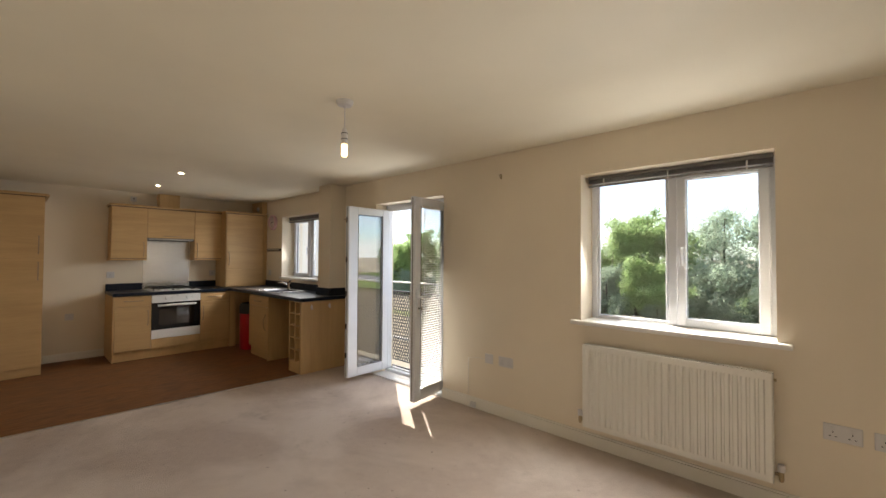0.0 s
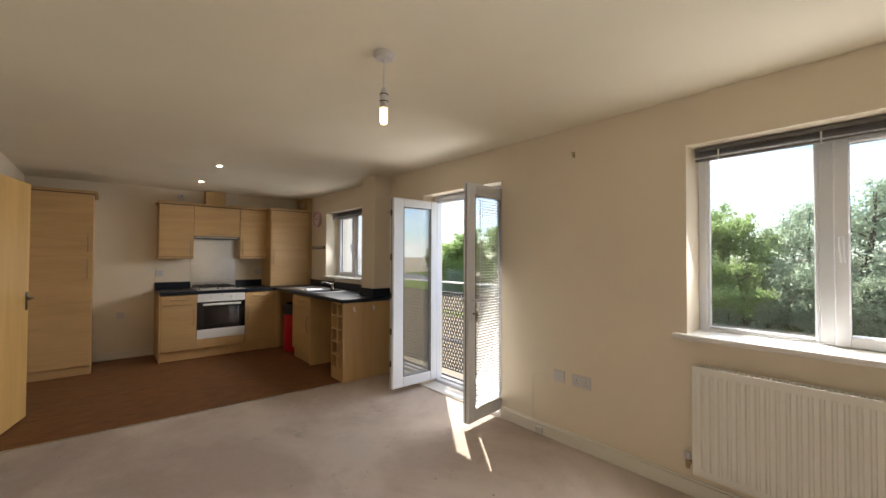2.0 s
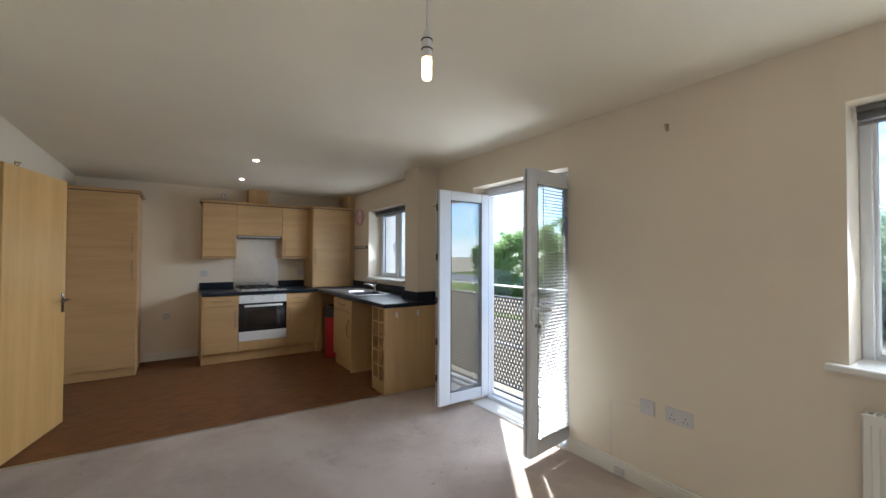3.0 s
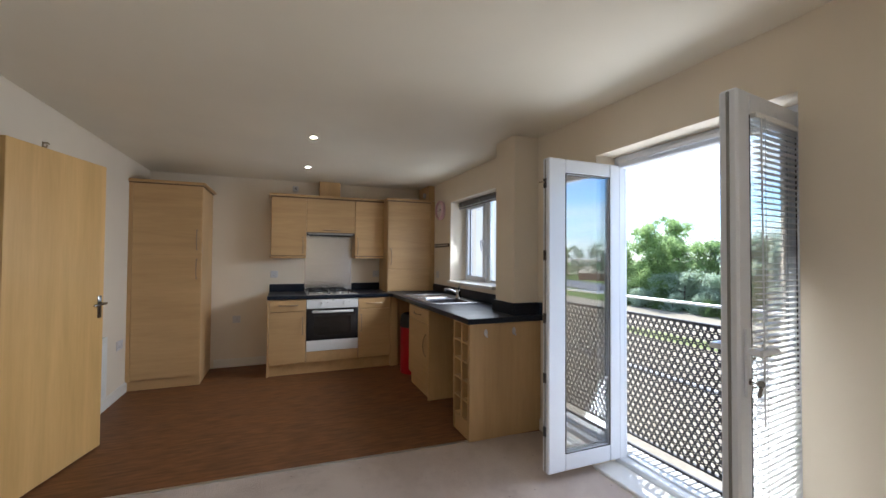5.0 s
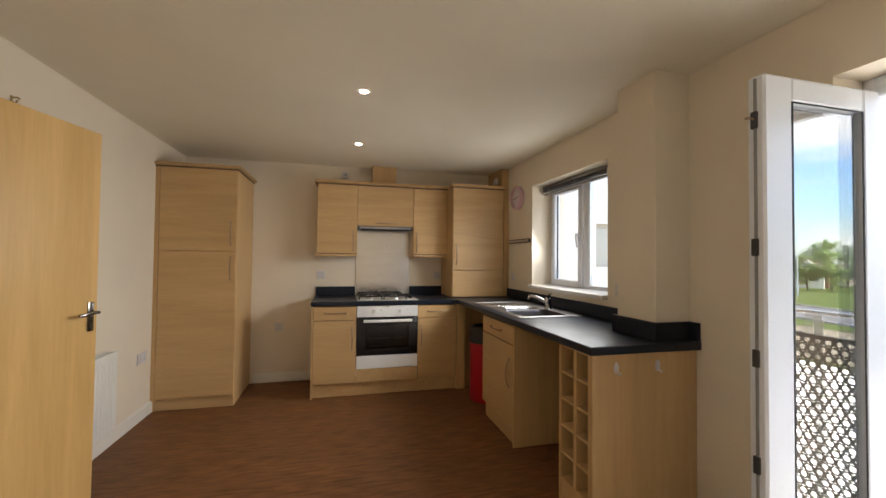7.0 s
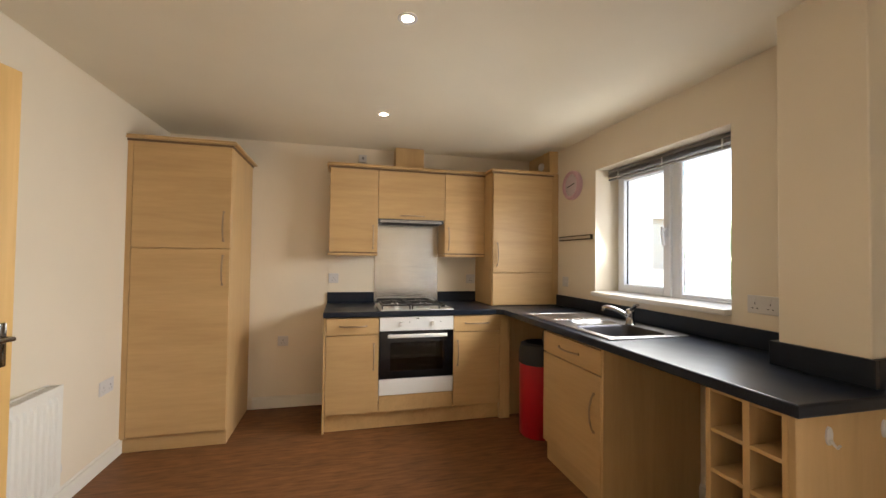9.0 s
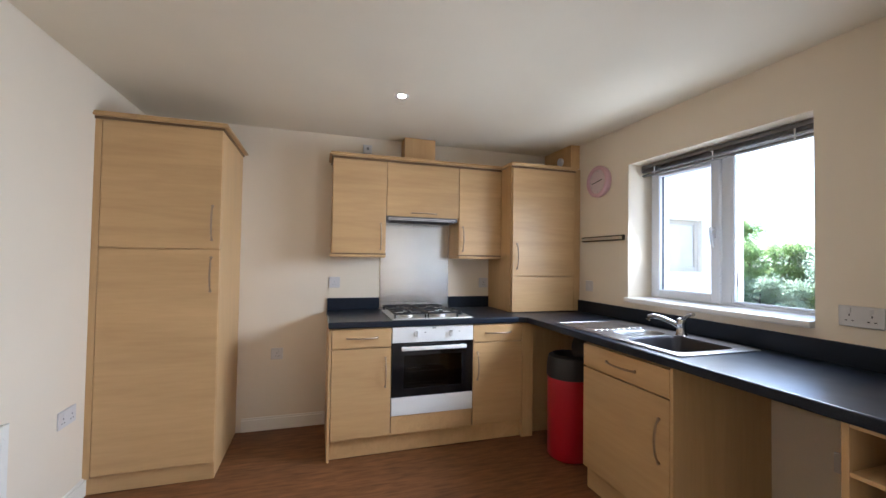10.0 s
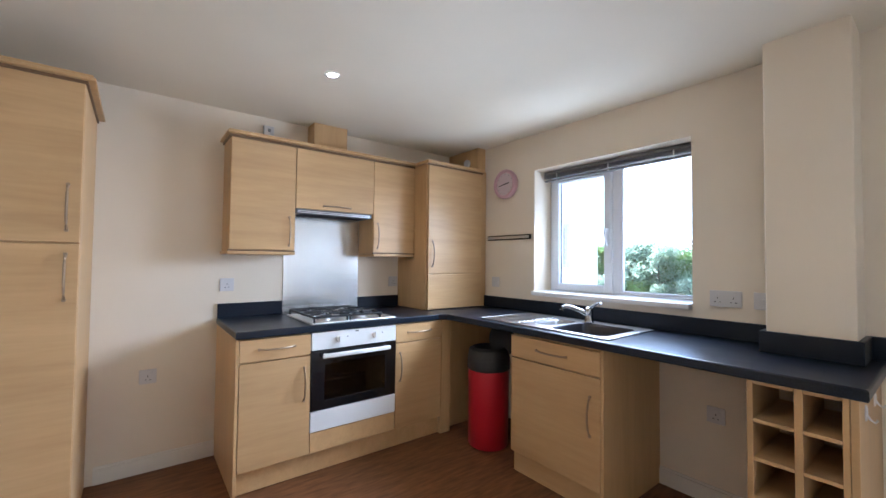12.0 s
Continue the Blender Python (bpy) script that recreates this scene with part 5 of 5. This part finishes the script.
for i in range(30):
    x = 18 + i * 2.2
    row.append((bm.verts.new((x, 47 + 1.5 * noise.noise(Vector((x * 0.2, 1.0, 0))), GZ + 0.02)), bm.verts.new((x, 90.0, GZ + 0.05))))
for p, q in zip(row, row[1:]):
    bm.faces.new((p[0], q[0], q[1], p[1]))
structure("lawn", bm, GRASS, "green lawn in front of a distant bungalow", "grass")
# a narrow strip of rough grass and a pale kerb on the open ground
bm = BM()
row = []
for i in range(60):
    x = -62 + i * 1.2
    row.append((bm.verts.new((x, 19.7 + 0.3 * noise.noise(Vector((x * 0.4, 5.0, 0))), GZ + 0.015)), bm.verts.new((x, 21.5 + 0.4 * noise.noise(Vector((x * 0.4, 9.0, 0))), GZ + 0.015))))
for p, q in zip(row, row[1:]):
    bm.faces.new((p[0], q[0], q[1], p[1]))
structure("grass_strip", bm, STRAW, "narrow strip of yellow-green rough grass", "grass")
CONCRETE = painted("pale_concrete", (0.42, 0.41, 0.39), 0.85, 0.12, 0.4)
ASPHALT = painted("worn_asphalt", (0.13, 0.13, 0.135), 0.9, 0.2, 0.6)
structure("kerb", box(BM(), (-62, 13.9, GZ - 0.05), (10, 14.05, GZ + 0.10), 0.01), CONCRETE, "pale concrete kerb on the open ground", "kerb")


def along_road(x, off):
    return (x, 33.0 + 0.25 * (x - 12) + off)


bm = BM()
for x0 in range(12, 92, 4):
    bm.faces.new([bm.verts.new((*along_road(x, o), GZ + 0.06)) for x, o in ((x0, 0), (x0 + 4, 0), (x0 + 4, 8.0), (x0, 8.0))])
structure("road", bm, ASPHALT, "grey asphalt road past the flats", "road")
for nm, o in (("kerb_1", -0.15), ("kerb_2", 8.0)):
    bm = BM()
    for x0 in range(12, 92, 4):
        add(bm, prism4(along_road(x0, o), along_road(x0 + 4, o), 0.15, GZ, GZ + 0.16))
    structure(nm, bm, CONCRETE, "pale concrete kerb along the road", "kerb")
lamp = thing("street_lamp", "tall grey steel street lamp beside the road", "street lamp", (31.1, 54.6, GZ))
part("column", lathe(BM(), [(0.09, GZ), (0.09, GZ + 1.2), (0.055, GZ + 1.25), (0.04, GZ + 8.8), (0.001, GZ + 8.82)], 12, Matrix.Translation((31.1, 54.6, 0))), ALU, lamp, "", True)
part("bracket", cyl(BM(), (31.1, 54.6, GZ + 8.75), (31.7, 54.1, GZ + 8.95), 0.03), ALU, lamp, "", True)
part("lantern", box(BM(), (31.55, 53.95, GZ + 8.92), (32.15, 54.2, GZ + 9.06), 0.03), GREY, lamp, "grey lantern head")

BRICK = painted("red_brown_brick", (0.23, 0.12, 0.085), 0.85, 0.15, 0.4)
ROOF = painted("brown_roof_tiles", (0.13, 0.095, 0.08), 0.8, 0.15, 0.5)
house = thing("bungalow", "distant brick bungalow with a white gable and brown roof", "house", (0, 0, 0), turn=pose(46.0, 67.0, GZ, 0, 0, -37.0))
part("wall", box(BM(), (-2.0, 0, 0), (11.0, 7, 2.5), 0.01), BRICK, house)


def gable(bm, x0, x1, y0, y1, z0, z1, along):
    tmp = bmesh.new()
    if along == "x":
        pts = [(x0, y0, z0), (x0, y1, z0), (x0, (y0 + y1) / 2, z1), (x1, y0, z0), (x1, y1, z0), (x1, (y0 + y1) / 2, z1)]
    else:
        pts = [(x1, y0, z0), (x0, y0, z0), ((x0 + x1) / 2, y0, z1), (x1, y1, z0), (x0, y1, z0), ((x0 + x1) / 2, y1, z1)]
    v = [tmp.verts.new(p) for p in pts]
    for f in ((0, 1, 2), (5, 4, 3), (0, 3, 4, 1), (1, 4, 5, 2), (2, 5, 3, 0)):
        tmp.faces.new([v[k] for k in f])
    bmesh.ops.recalc_face_normals(tmp, faces=tmp.faces)
    return add(bm, tmp)


part("roof", gable(BM(), -2.3, 11.3, -0.4, 7.4, 2.5, 4.9, "x"), ROOF, house)
part("front_wall", box(BM(), (-1.6, -1.5, 0), (2.2, 0.1, 2.5), 0.01), RENDER, house, "white front wall")
part("front_gable", gable(BM(), -1.8, 2.4, -1.5, 2.0, 2.5, 4.5, "y"), RENDER, house, "white gable")
for x in (-1.0, 0.7):
    w = part("window", box(BM(), (x, -1.56, 1.1), (x + 1.1, -1.49, 2.2), 0.01), UPVC, house)
    part("pane", box(BM(), (x + 0.08, -1.58, 1.18), (x + 1.02, -1.555, 2.12), 0), OVENGLASS, w)
part("fence", box(BM(), (3.0, -3.0, 0), (16.0, -2.9, 1.4), 0.01), BRICK, house, "brown boundary fence")


# trees
def branch(bm, pts, r0, r1):
    tmp = bmesh.new()
    n, rings = 7, []
    for i, p in enumerate(pts):
        d = (pts[min(i + 1, len(pts) - 1)] - pts[max(i - 1, 0)]).normalized()
        u = d.cross(Vector((0.31, 0.95, 0.05))).normalized()
        w = d.cross(u)
        r = r0 + (r1 - r0) * i / (len(pts) - 1)
        rings.append([tmp.verts.new(p + r * (math.cos(2 * math.pi * k / n) * u + math.sin(2 * math.pi * k / n) * w)) for k in range(n)])
    for p, q in zip(rings, rings[1:]):
        for k in range(n):
            tmp.faces.new((p[k], p[(k + 1) % n], q[(k + 1) % n], q[k]))
    return add(bm, tmp)


def tree_meshes(seed, height, spread_r, leaves, leaf):
    """The trunk with limbs, and the crown as many small folded leaves in uneven clumps."""
    rnd = random.Random(seed)
    trunk = BM()
    tips = []
    for s in range(rnd.choice((1, 2, 3))):
        base = Vector((rnd.uniform(-0.3, 0.3), rnd.uniform(-0.3, 0.3), -0.1))
        lean = Vector((rnd.uniform(-0.12, 0.12), rnd.uniform(-0.12, 0.12), 1))
        stem = [base + lean * height * 0.8 * k / 6 + Vector((rnd.uniform(-0.1, 0.1), rnd.uniform(-0.1, 0.1), 0)) * (k > 0) for k in range(7)]
        branch(trunk, stem, 0.13, 0.03)
        tips.append(stem[-1])
        for k in range(14):
            h = rnd.uniform(0.02, 0.95)
            p = stem[0].lerp(stem[-1], h)
            a = rnd.uniform(0, 2 * math.pi)
            reach = spread_r * (1.05 - 0.55 * h) * rnd.uniform(0.5, 1.0)
            d = Vector((math.cos(a) * reach, math.sin(a) * reach, reach * rnd.uniform(0.2, 0.7)))
            q = [p, p + d * 0.5 + Vector((0, 0, -0.05)), p + d]
            branch(trunk, q, 0.045, 0.012)
            tips += [q[1], q[2]]
    clumps = []
    for p in tips:
        for _ in range(3):
            r = rnd.uniform(0.35, 0.85) * spread_r * 0.42
            clumps.append((p + Vector((rnd.gauss(0, 0.35), rnd.gauss(0, 0.35), rnd.gauss(0, 0.35))) * spread_r * 0.35, r))
    verts, faces = [], []
    for i in range(leaves):
        c, r = rnd.choice(clumps)
        d = Vector((rnd.gauss(0, 1), rnd.gauss(0, 1), rnd.gauss(0, 1))).normalized()
        p = c + d * r * rnd.uniform(0.25, 1.25) * Vector((1, 1, 0.8)).length / 1.62
        if p.z < 0.15:
            continue
        n = (d + Vector((rnd.gauss(0, 0.7), rnd.gauss(0, 0.7), rnd.gauss(0.3, 0.7)))).normalized()
        u = n.orthogonal().normalized()
        u = Matrix.Rotation(rnd.uniform(0, 6.28), 3, n) @ u
        w = n.cross(u)
        s = leaf * rnd.uniform(0.6, 1.3)
        b = len(verts)
        verts += [tuple(p - u * s), tuple(p + w * s * 0.42 + n * s * 0.15), tuple(p + u * s), tuple(p - w * s * 0.42 + n * s * 0.15)]
        faces += [(b, b + 1, b + 2), (b, b + 2, b + 3)]
    me = bpy.data.meshes.new("crown")
    me.from_pydata(verts, [], faces)
    crown = BM()
    crown.from_mesh(me)
    bpy.data.meshes.remove(me)
    return trunk, crown


KINDS = []
for seed, h, sp, nl, lf, m, lab in ((1, 8.6, 2.5, 11000, 0.115, LEAF_BRIGHT, "bright green leafy tree in the hedge line"),
                                    (2, 6.6, 2.2, 8200, 0.105, LEAF_BRIGHT, "bright green bushy tree in the hedge line"),
                                    (3, 4.9, 2.1, 8000, 0.095, LEAF_GREY, "grey-green bushy tree in the hedge line"),
                                    (4, 8.2, 2.6, 6500, 0.095, LEAF_GREY, "tall grey-green tree in the hedge line"),
                                    (5, 4.4, 2.0, 8500, 0.095, LEAF_DARK, "dark green bush in the hedge line")):
    t = thing("tree", lab, "tree", (0, 0, 0), "hedge line trees", turn=pose(0, 0, GZ))
    trunk, crown = tree_meshes(seed, h, sp, nl, lf)
    part("trunk", trunk, BARK, t, "", True)
    part("crown", crown, m, t)
    KINDS.append(t)
rnd = random.Random(7)
first = [True] * 5


def plant(kind, x, y, s=1.0, sunk=0.0):
    m = pose(x, y, GZ - sunk, 0, 0, rnd.uniform(0, 360))
    t = KINDS[kind]
    if first[kind]:
        first[kind] = False
        t.matrix_basis = m @ Matrix.Diagonal((s, s, s, 1))
    else:
        c = copy_thing(t, m)
        c.scale = (s, s, s)


for i in range(58):
    x = -80 + i * 1.55
    jx, jy = x + rnd.uniform(-0.6, 0.6), rnd.uniform(33.0, 36.5)
    if x < -28:
        k, s = rnd.choice((0, 1, 1)), rnd.uniform(0.95, 1.15)
    elif x < -23:
        k, s = rnd.choice((1, 1, 2)), rnd.uniform(1.0, 1.15)
    elif x < -13:
        k, s = rnd.choice((2, 4, 2)), rnd.uniform(1.15, 1.4)
    elif x < -6.5:
        k, s = 0, rnd.uniform(0.95, 1.1)
    elif x < 3:
        k, s = 3, rnd.uniform(1.0, 1.3)
    else:
        k, s = rnd.choice((1, 3)), rnd.uniform(0.9, 1.1)
    plant(k, jx, jy, s)
    if -11.5 < x < -6.5:
        k, s = 1, rnd.uniform(0.75, 0.95)
    elif x > -16:
        k, s = 2, rnd.uniform(0.85, 1.2)
    else:
        k, s = rnd.choice((4, 2)), rnd.uniform(0.55, 0.9)
    plant(k, jx + rnd.uniform(-0.6, 0.6), rnd.uniform(31.4, 32.6), s, 0.9 * s)
    plant(rnd.choice((2, 4)), jx + rnd.uniform(-0.7, 0.7), rnd.uniform(30.6, 31.2), rnd.uniform(0.35, 0.5), 0.5)
for i in range(16):
    plant(rnd.choice((0, 3)), 38 + i * 2.4 + rnd.uniform(-1, 1), 86 - i * 1.3 + rnd.uniform(-2, 2), rnd.uniform(0.9, 1.15))
copy_thing(house, pose(43.4, 76.0, GZ, 0, 0, -28.0))
for x, y, z in ((36.0, 69.0, 1.05), (38.6, 68.0, 0.95), (33.5, 71.0, 0.9)):
    plant(1, x, y, z)
